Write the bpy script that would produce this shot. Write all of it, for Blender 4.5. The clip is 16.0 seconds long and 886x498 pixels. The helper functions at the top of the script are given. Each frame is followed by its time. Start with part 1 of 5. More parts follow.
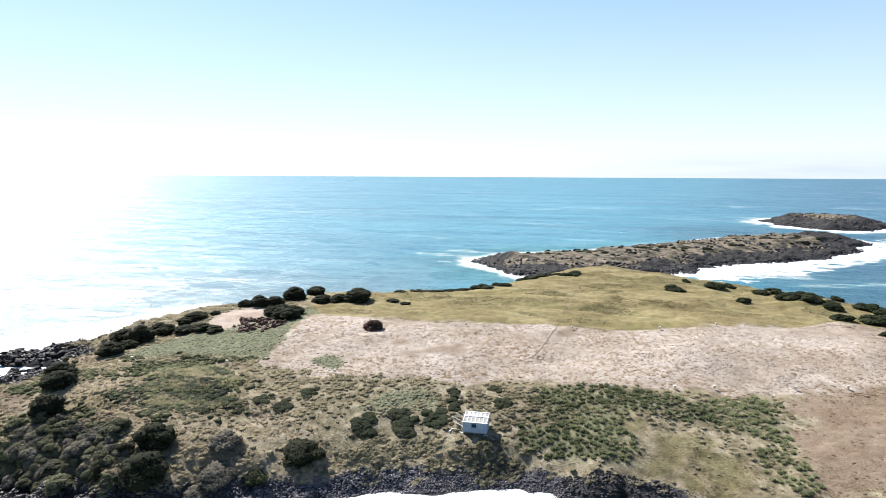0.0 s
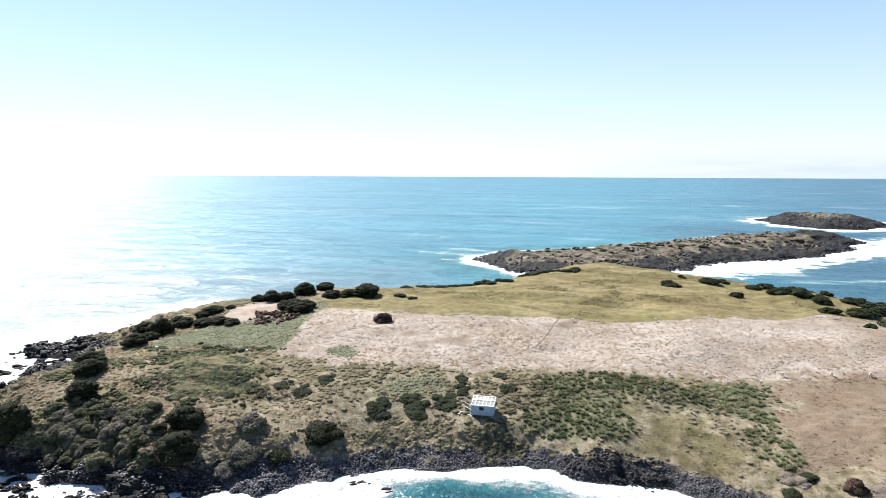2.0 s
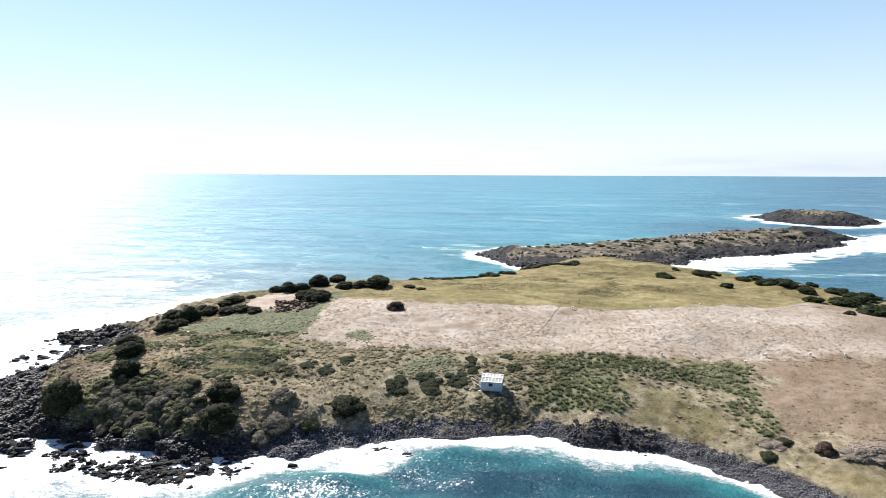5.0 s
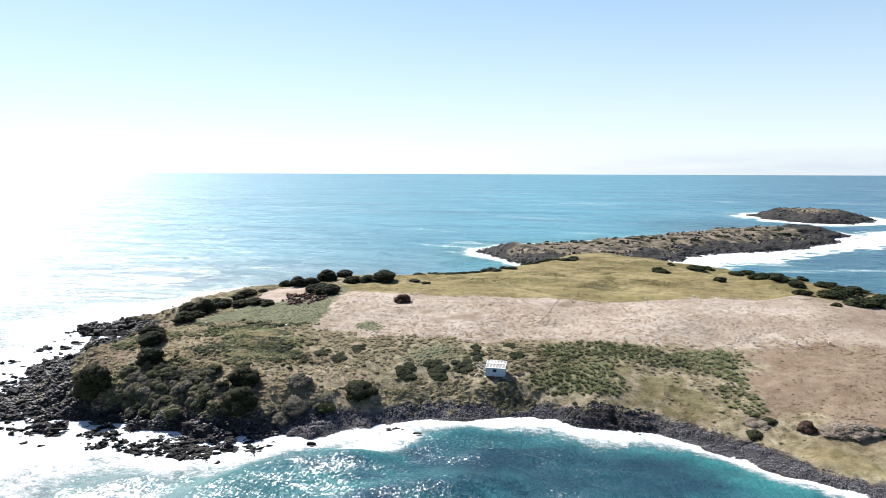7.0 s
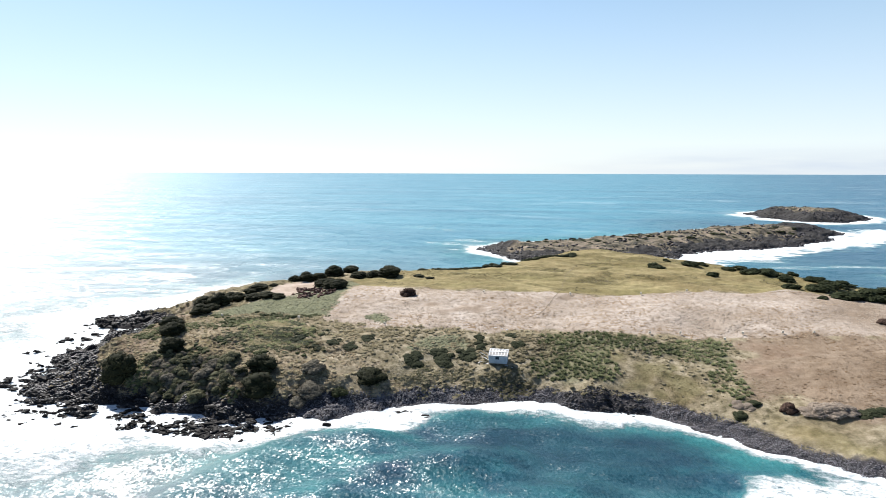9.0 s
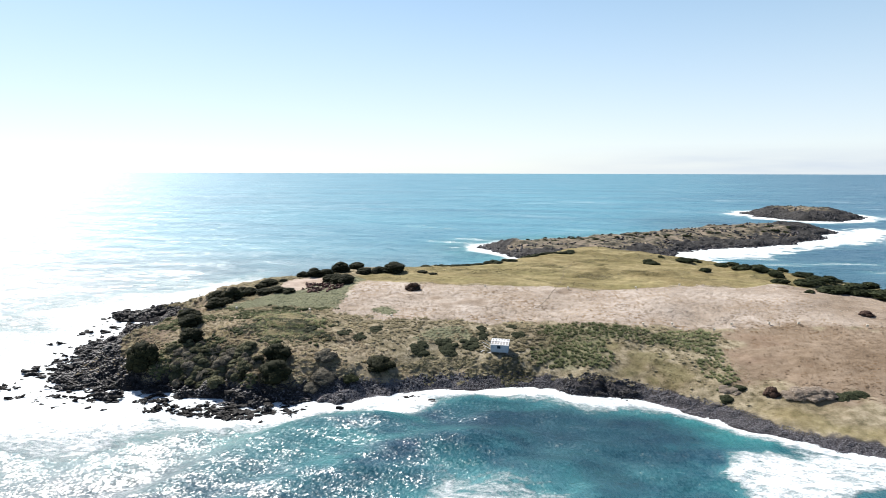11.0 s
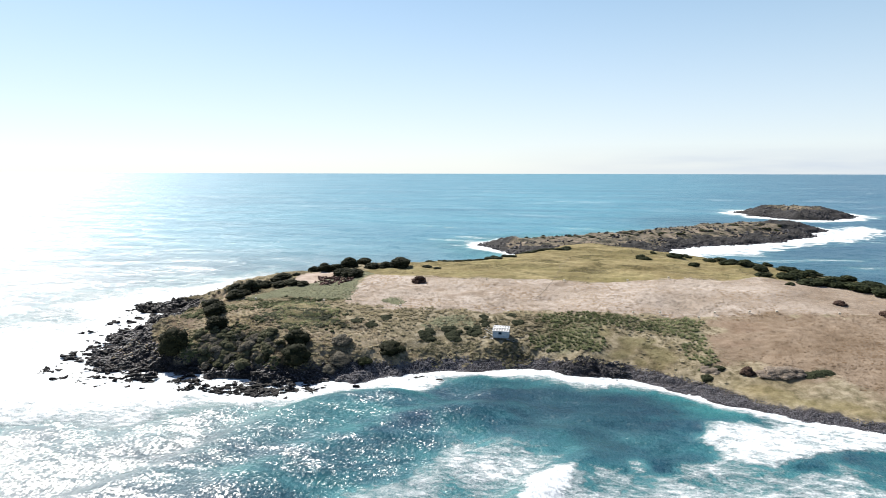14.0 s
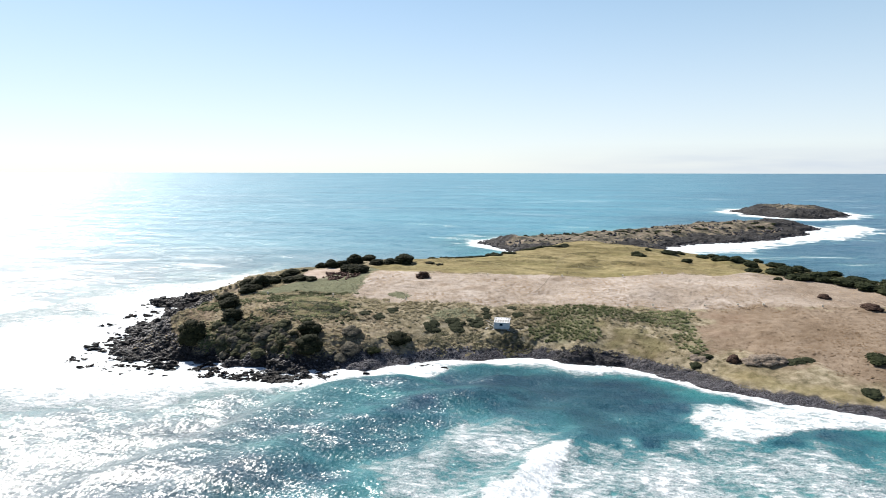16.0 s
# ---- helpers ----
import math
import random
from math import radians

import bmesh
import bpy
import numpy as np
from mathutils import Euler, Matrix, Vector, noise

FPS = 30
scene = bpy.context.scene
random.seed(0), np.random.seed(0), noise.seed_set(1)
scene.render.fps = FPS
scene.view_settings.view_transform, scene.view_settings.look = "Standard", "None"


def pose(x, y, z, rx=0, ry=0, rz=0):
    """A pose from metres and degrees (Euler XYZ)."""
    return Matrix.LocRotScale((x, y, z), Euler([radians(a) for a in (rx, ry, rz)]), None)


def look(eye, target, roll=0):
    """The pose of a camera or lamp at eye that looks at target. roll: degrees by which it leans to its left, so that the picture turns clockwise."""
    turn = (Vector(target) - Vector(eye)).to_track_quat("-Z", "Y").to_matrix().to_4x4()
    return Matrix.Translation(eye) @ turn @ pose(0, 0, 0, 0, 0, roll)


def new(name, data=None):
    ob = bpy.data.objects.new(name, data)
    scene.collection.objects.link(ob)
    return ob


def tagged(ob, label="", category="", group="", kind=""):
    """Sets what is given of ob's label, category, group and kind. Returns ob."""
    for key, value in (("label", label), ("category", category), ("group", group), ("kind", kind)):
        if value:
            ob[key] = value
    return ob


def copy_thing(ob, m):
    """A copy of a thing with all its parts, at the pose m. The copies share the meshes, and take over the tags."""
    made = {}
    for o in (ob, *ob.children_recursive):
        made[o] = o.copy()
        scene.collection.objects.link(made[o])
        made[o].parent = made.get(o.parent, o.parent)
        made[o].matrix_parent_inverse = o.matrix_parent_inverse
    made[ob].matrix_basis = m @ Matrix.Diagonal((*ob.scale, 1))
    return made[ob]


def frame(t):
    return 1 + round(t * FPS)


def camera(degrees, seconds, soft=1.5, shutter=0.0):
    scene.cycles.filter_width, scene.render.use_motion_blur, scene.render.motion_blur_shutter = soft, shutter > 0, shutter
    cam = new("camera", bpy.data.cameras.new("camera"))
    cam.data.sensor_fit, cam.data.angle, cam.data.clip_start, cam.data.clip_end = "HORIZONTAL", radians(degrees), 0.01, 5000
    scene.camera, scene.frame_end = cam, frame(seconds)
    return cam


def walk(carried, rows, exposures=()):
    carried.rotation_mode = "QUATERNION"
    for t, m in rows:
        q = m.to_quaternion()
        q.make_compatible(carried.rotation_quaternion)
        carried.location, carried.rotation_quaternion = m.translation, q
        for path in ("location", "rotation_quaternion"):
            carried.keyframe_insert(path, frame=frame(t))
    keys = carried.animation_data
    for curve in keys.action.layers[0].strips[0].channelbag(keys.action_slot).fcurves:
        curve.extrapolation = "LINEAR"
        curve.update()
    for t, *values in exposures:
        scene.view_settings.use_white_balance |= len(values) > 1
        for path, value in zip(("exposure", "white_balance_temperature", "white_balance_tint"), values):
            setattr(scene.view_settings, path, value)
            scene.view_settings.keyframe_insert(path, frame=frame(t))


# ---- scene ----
cam = camera(69.79, 16.0, soft=0.5)
PATH = [
    (0, (1.41, -0.56, 52.50), (-16.19, 97.11, 40.17), 0.30),
    (0.5, (1.26, -2.69, 52.52), (-16.28, 94.99, 40.21), 0.29),
    (1, (1.11, -4.80, 52.52), (-16.38, 92.88, 40.22), 0.29),
    (1.5, (0.95, -6.90, 52.52), (-16.48, 90.79, 40.20), 0.28),
    (2, (0.79, -8.99, 52.51), (-16.59, 88.71, 40.17), 0.27),
    (2.5, (0.64, -11.07, 52.49), (-16.69, 86.64, 40.13), 0.26),
    (3, (0.48, -13.15, 52.47), (-16.79, 84.57, 40.07), 0.26),
    (3.5, (0.34, -15.22, 52.45), (-16.89, 82.49, 40.00), 0.25),
    (4, (0.20, -17.30, 52.42), (-16.97, 80.42, 39.93), 0.24),
    (4.5, (0.08, -19.38, 52.39), (-17.05, 78.34, 39.85), 0.24),
    (5, (-0.03, -21.47, 52.36), (-17.12, 76.25, 39.77), 0.23),
    (5.5, (-0.13, -23.57, 52.32), (-17.17, 74.15, 39.70), 0.22),
    (6, (-0.21, -25.68, 52.29), (-17.21, 72.04, 39.62), 0.22),
    (6.5, (-0.28, -27.81, 52.26), (-17.23, 69.92, 39.55), 0.21),
    (7, (-0.33, -29.95, 52.23), (-17.24, 67.78, 39.48), 0.20),
    (7.5, (-0.36, -32.10, 52.20), (-17.24, 65.63, 39.43), 0.20),
    (8, (-0.38, -34.28, 52.17), (-17.22, 63.46, 39.38), 0.19),
    (8.5, (-0.38, -36.47, 52.15), (-17.18, 61.27, 39.33), 0.18),
    (9, (-0.37, -38.69, 52.13), (-17.13, 59.06, 39.30), 0.18),
    (9.5, (-0.34, -40.92, 52.11), (-17.07, 56.83, 39.28), 0.17),
    (10, (-0.29, -43.18, 52.10), (-16.99, 54.58, 39.26), 0.16),
    (10.5, (-0.24, -45.45, 52.09), (-16.91, 52.31, 39.25), 0.16),
    (11, (-0.18, -47.75, 52.09), (-16.81, 50.01, 39.26), 0.15),
    (11.5, (-0.11, -50.08, 52.10), (-16.71, 47.70, 39.27), 0.15),
    (12, (-0.04, -52.42, 52.11), (-16.60, 45.36, 39.29), 0.14),
    (12.5, (0.04, -54.78, 52.13), (-16.48, 43.01, 39.31), 0.13),
    (13, (0.12, -57.17, 52.15), (-16.37, 40.63, 39.34), 0.13),
    (13.5, (0.19, -59.57, 52.18), (-16.26, 38.23, 39.38), 0.12),
    (14, (0.25, -62.00, 52.22), (-16.15, 35.81, 39.41), 0.12),
    (14.5, (0.29, -64.44, 52.26), (-16.06, 33.38, 39.45), 0.11),
    (15, (0.33, -66.90, 52.32), (-15.97, 30.93, 39.49), 0.11),
    (15.5, (0.34, -69.37, 52.37), (-15.90, 28.46, 39.52), 0.10),
    (16, (0.32, -71.85, 52.44), (-15.86, 25.98, 39.54), 0.10),
]
walk(cam, [(t, look(eye, target, roll)) for t, eye, target, roll in PATH],
     exposures=[(0.0, 1.15, 6250, 11), (16.0, 0.95, 6480, 11)])

# ---- light ----
SUN_ELEVATION, SUN_WEST = 44.0, 48.0  # degrees above the horizon, degrees west of the +y axis
sun_dir = Vector((-math.sin(radians(SUN_WEST)) * math.cos(radians(SUN_ELEVATION)),
                  math.cos(radians(SUN_WEST)) * math.cos(radians(SUN_ELEVATION)), math.sin(radians(SUN_ELEVATION))))
world = bpy.data.worlds.new("sky")
scene.world = world
world.use_nodes = True
wn = world.node_tree.nodes
sky = wn.new("ShaderNodeTexSky")
sky.sky_type, sky.sun_disc = "NISHITA", False
sky.sun_elevation, sky.sun_rotation = radians(SUN_ELEVATION), radians(-SUN_WEST)
sky.altitude, sky.air_density, sky.dust_density, sky.ozone_density = 1500.0, 0.8, 0.5, 0.25
wn["Background"].inputs["Strength"].default_value = 0.08
haze = wn.new("ShaderNodeMix")  # sea haze, thick at the horizon and gone overhead
haze.data_type = "RGBA"
haze.inputs[7].default_value = (5.8, 5.75, 5.8, 1)
sky_way, sky_up, thin = wn.new("ShaderNodeTexCoord"), wn.new("ShaderNodeSeparateXYZ"), wn.new("ShaderNodeMapRange")
thin.inputs["From Min"].default_value, thin.inputs["From Max"].default_value = 0.0, 0.5
thin.inputs["To Min"].default_value, thin.inputs["To Max"].default_value = 0.82, 0.0
world.node_tree.links.new(sky_way.outputs["Generated"], sky_up.inputs[0])
world.node_tree.links.new(sky_up.outputs["Z"], thin.inputs["Value"])
toward, ahead, part_of = wn.new("ShaderNodeVectorMath"), wn.new("ShaderNodeMapRange"), wn.new("ShaderNodeMath")  # the haze scatters forward: it is bright below the sun and thin in the opposite sky
toward.operation, toward.inputs[1].default_value = "DOT_PRODUCT", (-math.sin(radians(SUN_WEST)), math.cos(radians(SUN_WEST)), 0.0)
ahead.inputs["From Min"].default_value, ahead.inputs["From Max"].default_value = -0.8, 0.3
ahead.inputs["To Min"].default_value, ahead.inputs["To Max"].default_value = 0.12, 1.0
part_of.operation = "MULTIPLY"
world.node_tree.links.new(sky_way.outputs["Generated"], toward.inputs[0])
world.node_tree.links.new(toward.outputs["Value"], ahead.inputs["Value"])
world.node_tree.links.new(thin.outputs[0], part_of.inputs[0])
world.node_tree.links.new(ahead.outputs[0], part_of.inputs[1])
world.node_tree.links.new(part_of.outputs[0], haze.inputs[0])
veil, rise = wn.new("ShaderNodeMix"), wn.new("ShaderNodeMapRange")  # the haze is white at the horizon and turns blue above
veil.data_type, veil.inputs[6].default_value, veil.inputs[7].default_value = "RGBA", (5.4, 5.75, 5.8, 1), (3.2, 5.15, 6.0, 1)
rise.inputs["From Min"].default_value, rise.inputs["From Max"].default_value = 0.02, 0.30
world.node_tree.links.new(sky_up.outputs["Z"], rise.inputs["Value"])
world.node_tree.links.new(rise.outputs[0], veil.inputs[0])
world.node_tree.links.new(veil.outputs[2], haze.inputs[7])
world.node_tree.links.new(sky.outputs[0], haze.inputs[6])
bank, stretch, low, dim, cloud, east, most = (wn.new("ShaderNode" + k) for k in ("TexNoise", "Mapping", "MapRange", "Math", "Mix", "MapRange", "Math"))  # a faint cloud bank low over the sea
stretch.inputs["Scale"].default_value = (4.0, 4.0, 45.0)
bank.inputs["Scale"].default_value, bank.inputs["Detail"].default_value = 2.0, 5.0
low.inputs["From Min"].default_value, low.inputs["From Max"].default_value = 0.035, 0.01
east.inputs["From Min"].default_value, east.inputs["From Max"].default_value, most.operation = -0.1, 0.3, "MULTIPLY"
dim.operation, cloud.data_type, cloud.inputs[7].default_value = "MULTIPLY", "RGBA", (3.9, 4.5, 5.3, 1)
for a, b in ((sky_way.outputs["Generated"], stretch.inputs[0]), (stretch.outputs[0], bank.inputs["Vector"]), (sky_up.outputs["Z"], low.inputs["Value"]),
             (bank.outputs["Fac"], dim.inputs[0]), (low.outputs[0], dim.inputs[1]), (sky_up.outputs["X"], east.inputs["Value"]), (dim.outputs[0], most.inputs[0]), (east.outputs[0], most.inputs[1]), (most.outputs[0], cloud.inputs[0]), (haze.outputs[2], cloud.inputs[6]),
             (cloud.outputs[2], wn["Background"].inputs["Color"])):
    world.node_tree.links.new(a, b)
sun = new("sun", bpy.data.lights.new("sun", "SUN"))
sun.data.energy, sun.data.angle, sun.data.color = 5.0, radians(0.55), (1.0, 0.94, 0.86)
sun.matrix_world = look((0, 0, 0), tuple(-sun_dir))
# ---- plan of the land ----
LATTICE = np.random.RandomState(7).rand(256, 256)


def value_noise(x, y, seed=0):
    """Smooth noise from 0 to 1 on arrays of plan points."""
    x, y = x + 37.3 * seed, y + 91.7 * seed
    i, j = np.floor(x).astype(int), np.floor(y).astype(int)
    u, v = x - i, y - j
    u, v = u * u * (3 - 2 * u), v * v * (3 - 2 * v)
    a, b = LATTICE[i % 256, j % 256], LATTICE[(i + 1) % 256, j % 256]
    c, d = LATTICE[i % 256, (j + 1) % 256], LATTICE[(i + 1) % 256, (j + 1) % 256]
    return (a * (1 - u) + b * u) * (1 - v) + (c * (1 - u) + d * u) * v


def fbm(x, y, octaves=4, seed=0):
    """Layered noise, about -1 to 1."""
    total, gain, norm = 0.0, 1.0, 0.0
    for k in range(octaves):
        total = total + gain * (2 * value_noise(x, y, seed + k) - 1)
        norm, gain, x, y = norm + gain, gain * 0.5, x * 2.03, y * 2.03
    return total / norm * 1.6


def rounded(points, times=2):
    """A closed outline with its corners cut off twice."""
    p = np.array(points, float)
    for _ in range(times):
        q = np.roll(p, -1, axis=0)
        p = np.stack([0.75 * p + 0.25 * q, 0.25 * p + 0.75 * q], 1).reshape(-1, 2)
    return p


def inside(x, y, outline):
    """Signed distance to an outline: positive within."""
    best, wn_ = np.full(x.shape, 1e18), np.zeros(x.shape, bool)
    for (ax, ay), (bx, by) in zip(outline, np.roll(outline, -1, axis=0)):
        ex, ey = bx - ax, by - ay
        t = np.clip(((x - ax) * ex + (y - ay) * ey) / (ex * ex + ey * ey + 1e-12), 0, 1)
        best = np.minimum(best, (x - ax - t * ex) ** 2 + (y - ay - t * ey) ** 2)
        if ay != by:
            cross = ((ay > y) != (by > y)) & (x < ex * (y - ay) / (by - ay) + ax)
            wn_ ^= cross
    return np.sqrt(best) * np.where(wn_, 1, -1)


def step(a, b, v):
    t = np.clip((v - a) / (b - a), 0, 1)
    return t * t * (3 - 2 * t)


HEAD_COAST = rounded([(-121, 77.5), (-106, 76), (-94, 76.5), (-84, 77.5), (-74, 76), (-66, 73.5), (-57, 75.5), (-48, 81), (-40, 86.5), (-27, 95), (-11, 99), (1, 100), (8, 95),
                      (18, 98), (30, 92), (40, 84), (50, 75), (71, 68), (100, 60), (150, 45), (210, 40), (225, 110), (190, 150),
                      (165, 178), (138, 204), (112, 226), (92, 246), (62, 262), (30, 284), (6, 280), (-14, 256), (-28, 234),
                      (-52, 226), (-80, 218), (-104, 206), (-124, 190), (-134, 172), (-141, 158), (-152, 149), (-149, 142), (-138, 138), (-130, 141), (-128, 136), (-135, 131), (-132, 124),
                      (-128, 117), (-132, 109), (-128, 101), (-127, 92), (-128, 84)])
ISLE_COAST = rounded([(-44, 374), (-31, 342), (-14, 318), (14, 322), (58, 334), (72, 353), (106, 393), (136, 404), (180, 438),
                      (213, 494), (232, 538), (205, 560), (160, 540), (110, 500), (60, 447), (20, 416), (-15, 400)])
ISLET_COAST = rounded([(216, 722), (228, 664), (247, 630), (276, 632), (322, 680), (330, 730), (290, 770), (240, 765)])


def coast_head(x, y):
    """Distance inland from the waterline of the headland, roughened."""
    rough = np.where(x < -45, 1.0, 0.35)
    return inside(x, y, HEAD_COAST) + rough * (2.2 * fbm(x / 9, y / 9, 3, 3) + 1.1 * fbm(x / 2.6, y / 2.6, 2, 9))


def head_height(x, y, d=None):
    d = coast_head(x, y) if d is None else d
    run = 19 + 16 * step(15, 55, x) * step(175, 120, y)
    run = run + (9 - run) * step(175, 215, y)
    top = 12.0 + 1.9 * np.exp(-((x - 14) ** 2 + (y - 250) ** 2) / 1500.0) + 1.2 * step(30, 80, y - 100) - 1.4 * step(60, 130, x)
    z = top * (1 - np.exp(-np.maximum(d, 0) / run)) + np.minimum(d, 0) * 0.25
    flat = step(-97, -114, x) * step(178, 160, y)
    z = z * (1 - 0.75 * flat * step(25, 8, d))
    z = z + flat * step(0, 4, d) * step(32, 16, d) * 1.5 * np.abs(fbm(x / 3.5, y / 3.0, 3, 19))
    ledge = step(-46, -58, x) * step(106, 96, y)
    z = z * (1 - 0.75 * ledge * step(12, 4, d)) + ledge * step(-3, 0, d) * (1.2 * step(11, 4, d) * fbm(x / 4.0, y / 1.3, 3, 23) - 0.9 * step(-98, -88, x) * step(6, 0.5, d)) - 0.5 * flat * step(-3, 0, d) * step(4, 1, d) - 0.7 * step(-40, -50, x) * step(0.5, -2, d)
    z = z - step(-66, -80, x) * step(108, 98, y) * step(10, 5, d) * step(-1, 1, d) * (0.25 + 1.5 * np.maximum(fbm(x / 5.0, y / 2.2, 3, 33), 0))
    z = z + 1.2 * np.exp(-((x + 10.0) ** 2 / 45.0 + (y - 105.0) ** 2 / 10.0)) * step(2, 7, d)
    z = z + np.exp(-((x - 12) / 7.5) ** 4 - ((y - 98.2) / 2.6) ** 4) * (0.15 + 0.8 * np.abs(fbm(x / 2.6, y / 1.1, 3, 24)))
    inland = step(2, 12, d)
    z = z + inland * (0.55 * fbm(x / 24, y / 24, 3, 1) + 0.16 * fbm(x / 4.5, y / 4.5, 3, 5))
    z = z + inland * step(165, 180, y) * 0.55 * fbm(x / 11, y / 5, 3, 17)
    return z + step(-3, 1, d) * (1 - inland) * 0.35 * fbm(x / 1.7, y / 1.7, 3, 14)


def isle_height(x, y):
    d = inside(x, y, ISLE_COAST) + 5 * fbm(x / 20, y / 20, 3, 21) + 2.2 * fbm(x / 5, y / 5, 2, 25)
    top = 4.4 + 1.8 * np.exp(-((x - 150) ** 2 + (y - 475) ** 2) / 3600.0)
    back = step(-30, -8, 0.796 * (y - 350) - 0.605 * (x + 30))
    z = 1.5 * (1 - np.exp(-np.maximum(d, 0) / 2.5)) + 1.3 * step(4, 20, d) + (top - 2.8) * step(16 - 12 * back, 36 - 18 * back, d) + np.minimum(d, 0) * 0.25
    return z + step(0, 6, d) * (0.7 * fbm(x / 14, y / 14, 3, 27) + 0.4 * fbm(x / 4, y / 4, 2, 29)), d


def islet_height(x, y):
    d = inside(x, y, ISLET_COAST) + 7 * fbm(x / 24, y / 24, 3, 31) + 2.5 * fbm(x / 6, y / 6, 2, 35)
    z = 9.8 * (1 - np.exp(-np.maximum(d, 0) / 22.0)) + np.minimum(d, 0) * 0.25
    return z + step(0, 6, d) * (1.6 * fbm(x / 14, y / 14, 3, 37) + 0.8 * fbm(x / 5, y / 5, 2, 39)), d
# ---- end of the plan ----

# ---- materials ----
def shader(name, rough=0.9, spec=0.3):
    """A node material, its node tree and its main shader."""
    mat = bpy.data.materials.new(name)
    mat.use_nodes = True
    nt = mat.node_tree
    bsdf = nt.nodes["Principled BSDF"]
    bsdf.inputs["Roughness"].default_value = rough
    bsdf.inputs["Specular IOR Level"].default_value = spec
    return mat, nt, bsdf


def place(nt, scale=(1, 1, 1), turn=0.0):
    """World-size coordinates of the object, stretched."""
    tc, mp = nt.nodes.new("ShaderNodeTexCoord"), nt.nodes.new("ShaderNodeMapping")
    mp.inputs["Scale"].default_value = scale
    mp.inputs["Rotation"].default_value = (0, 0, turn)
    nt.links.new(tc.outputs["Object"], mp.inputs["Vector"])
    return mp.outputs[0]


def grain(nt, vec, scale, detail=4, rough=0.55):
    n = nt.nodes.new("ShaderNodeTexNoise")
    n.inputs["Scale"].default_value, n.inputs["Detail"].default_value, n.inputs["Roughness"].default_value = scale, detail, rough
    nt.links.new(vec, n.inputs["Vector"])
    return n.outputs["Fac"]


def ramp(nt, fac, stops):
    r = nt.nodes.new("ShaderNodeValToRGB")
    el = r.color_ramp.elements
    while len(el) < len(stops):
        el.new(0.5)
    for e, (p, c) in zip(el, stops):
        e.position, e.color = p, (*c, 1) if len(c) == 3 else (c[0], c[0], c[0], 1)
    nt.links.new(fac, r.inputs["Fac"])
    return r.outputs["Color"]


def mix(nt, fac, a, b, how="MIX"):
    m = nt.nodes.new("ShaderNodeMix")
    m.data_type, m.blend_type = "RGBA", how
    for socket, v in ((m.inputs[0], fac), (m.inputs[6], a), (m.inputs[7], b)):
        if isinstance(v, (int, float)):
            socket.default_value = v
        elif isinstance(v, tuple):
            socket.default_value = (*v, 1)
        else:
            nt.links.new(v, socket)
    return m.outputs[2]


def calc(nt, how, a, b=0.0, c=0.0, clamp=False):
    m = nt.nodes.new("ShaderNodeMath")
    m.operation, m.use_clamp = how, clamp
    for socket, v in zip(m.inputs, (a, b, c)):
        if isinstance(v, (int, float)):
            socket.default_value = v
        else:
            nt.links.new(v, socket)
    return m.outputs[0]


def layer(nt, name):
    """A value that the mesh carries at its corners."""
    a = nt.nodes.new("ShaderNodeAttribute")
    a.attribute_name = name
    return a.outputs["Fac"]


def relief(nt, bsdf, height, strength=0.5, distance=0.1):
    b = nt.nodes.new("ShaderNodeBump")
    b.inputs["Strength"].default_value, b.inputs["Distance"].default_value = strength, distance
    nt.links.new(height, b.inputs["Height"])
    nt.links.new(b.outputs[0], bsdf.inputs["Normal"])


def own_random(nt):
    return nt.nodes.new("ShaderNodeObjectInfo").outputs["Random"]


def stained(name, dark, light, scale=1.5, rough=0.9, bump=0.4, size=0.1, spec=0.25, fine=6.0, metal=0.0):
    """A two-scale mottled surface."""
    mat, nt, bsdf = shader(name, rough, spec)
    v = place(nt)
    big, small = grain(nt, v, scale, 4), grain(nt, v, scale * fine, 5, 0.65)
    both = calc(nt, "MULTIPLY_ADD", small, 0.5, calc(nt, "MULTIPLY", big, 0.5))
    nt.links.new(ramp(nt, both, [(0.33, dark), (0.67, light)]), bsdf.inputs["Base Color"])
    bsdf.inputs["Metallic"].default_value = metal
    relief(nt, bsdf, both, bump, size)
    return mat


def leafy(name, dark, light, glow=0.35, patchy=False):
    """Leaves and blades: each clump its own shade, part of the light goes through."""
    mat, nt, bsdf = shader(name, 0.85, 0.1)
    shade = calc(nt, "ADD", calc(nt, "MULTIPLY", layer(nt, "shade"), 0.8), calc(nt, "MULTIPLY", own_random(nt), 0.2))
    col = ramp(nt, shade, [(0.0, dark), (1.0, light)])
    if patchy:
        col = mix(nt, 1.0, col, ramp(nt, grain(nt, place(nt, (0.6, 1.0, 1.0), 0.2), 0.07, 5, 0.6), [(0.40, (0.86, 0.75, 0.61)), (0.63, (1.0, 1.0, 1.0))]), "MULTIPLY")
    nt.links.new(col, bsdf.inputs["Base Color"])
    tr, ms = nt.nodes.new("ShaderNodeBsdfTranslucent"), nt.nodes.new("ShaderNodeMixShader")
    nt.links.new(col, tr.inputs["Color"])
    ms.inputs[0].default_value = glow
    nt.links.new(bsdf.outputs[0], ms.inputs[1])
    nt.links.new(tr.outputs[0], ms.inputs[2])
    nt.links.new(ms.outputs[0], nt.nodes["Material Output"].inputs["Surface"])
    return mat


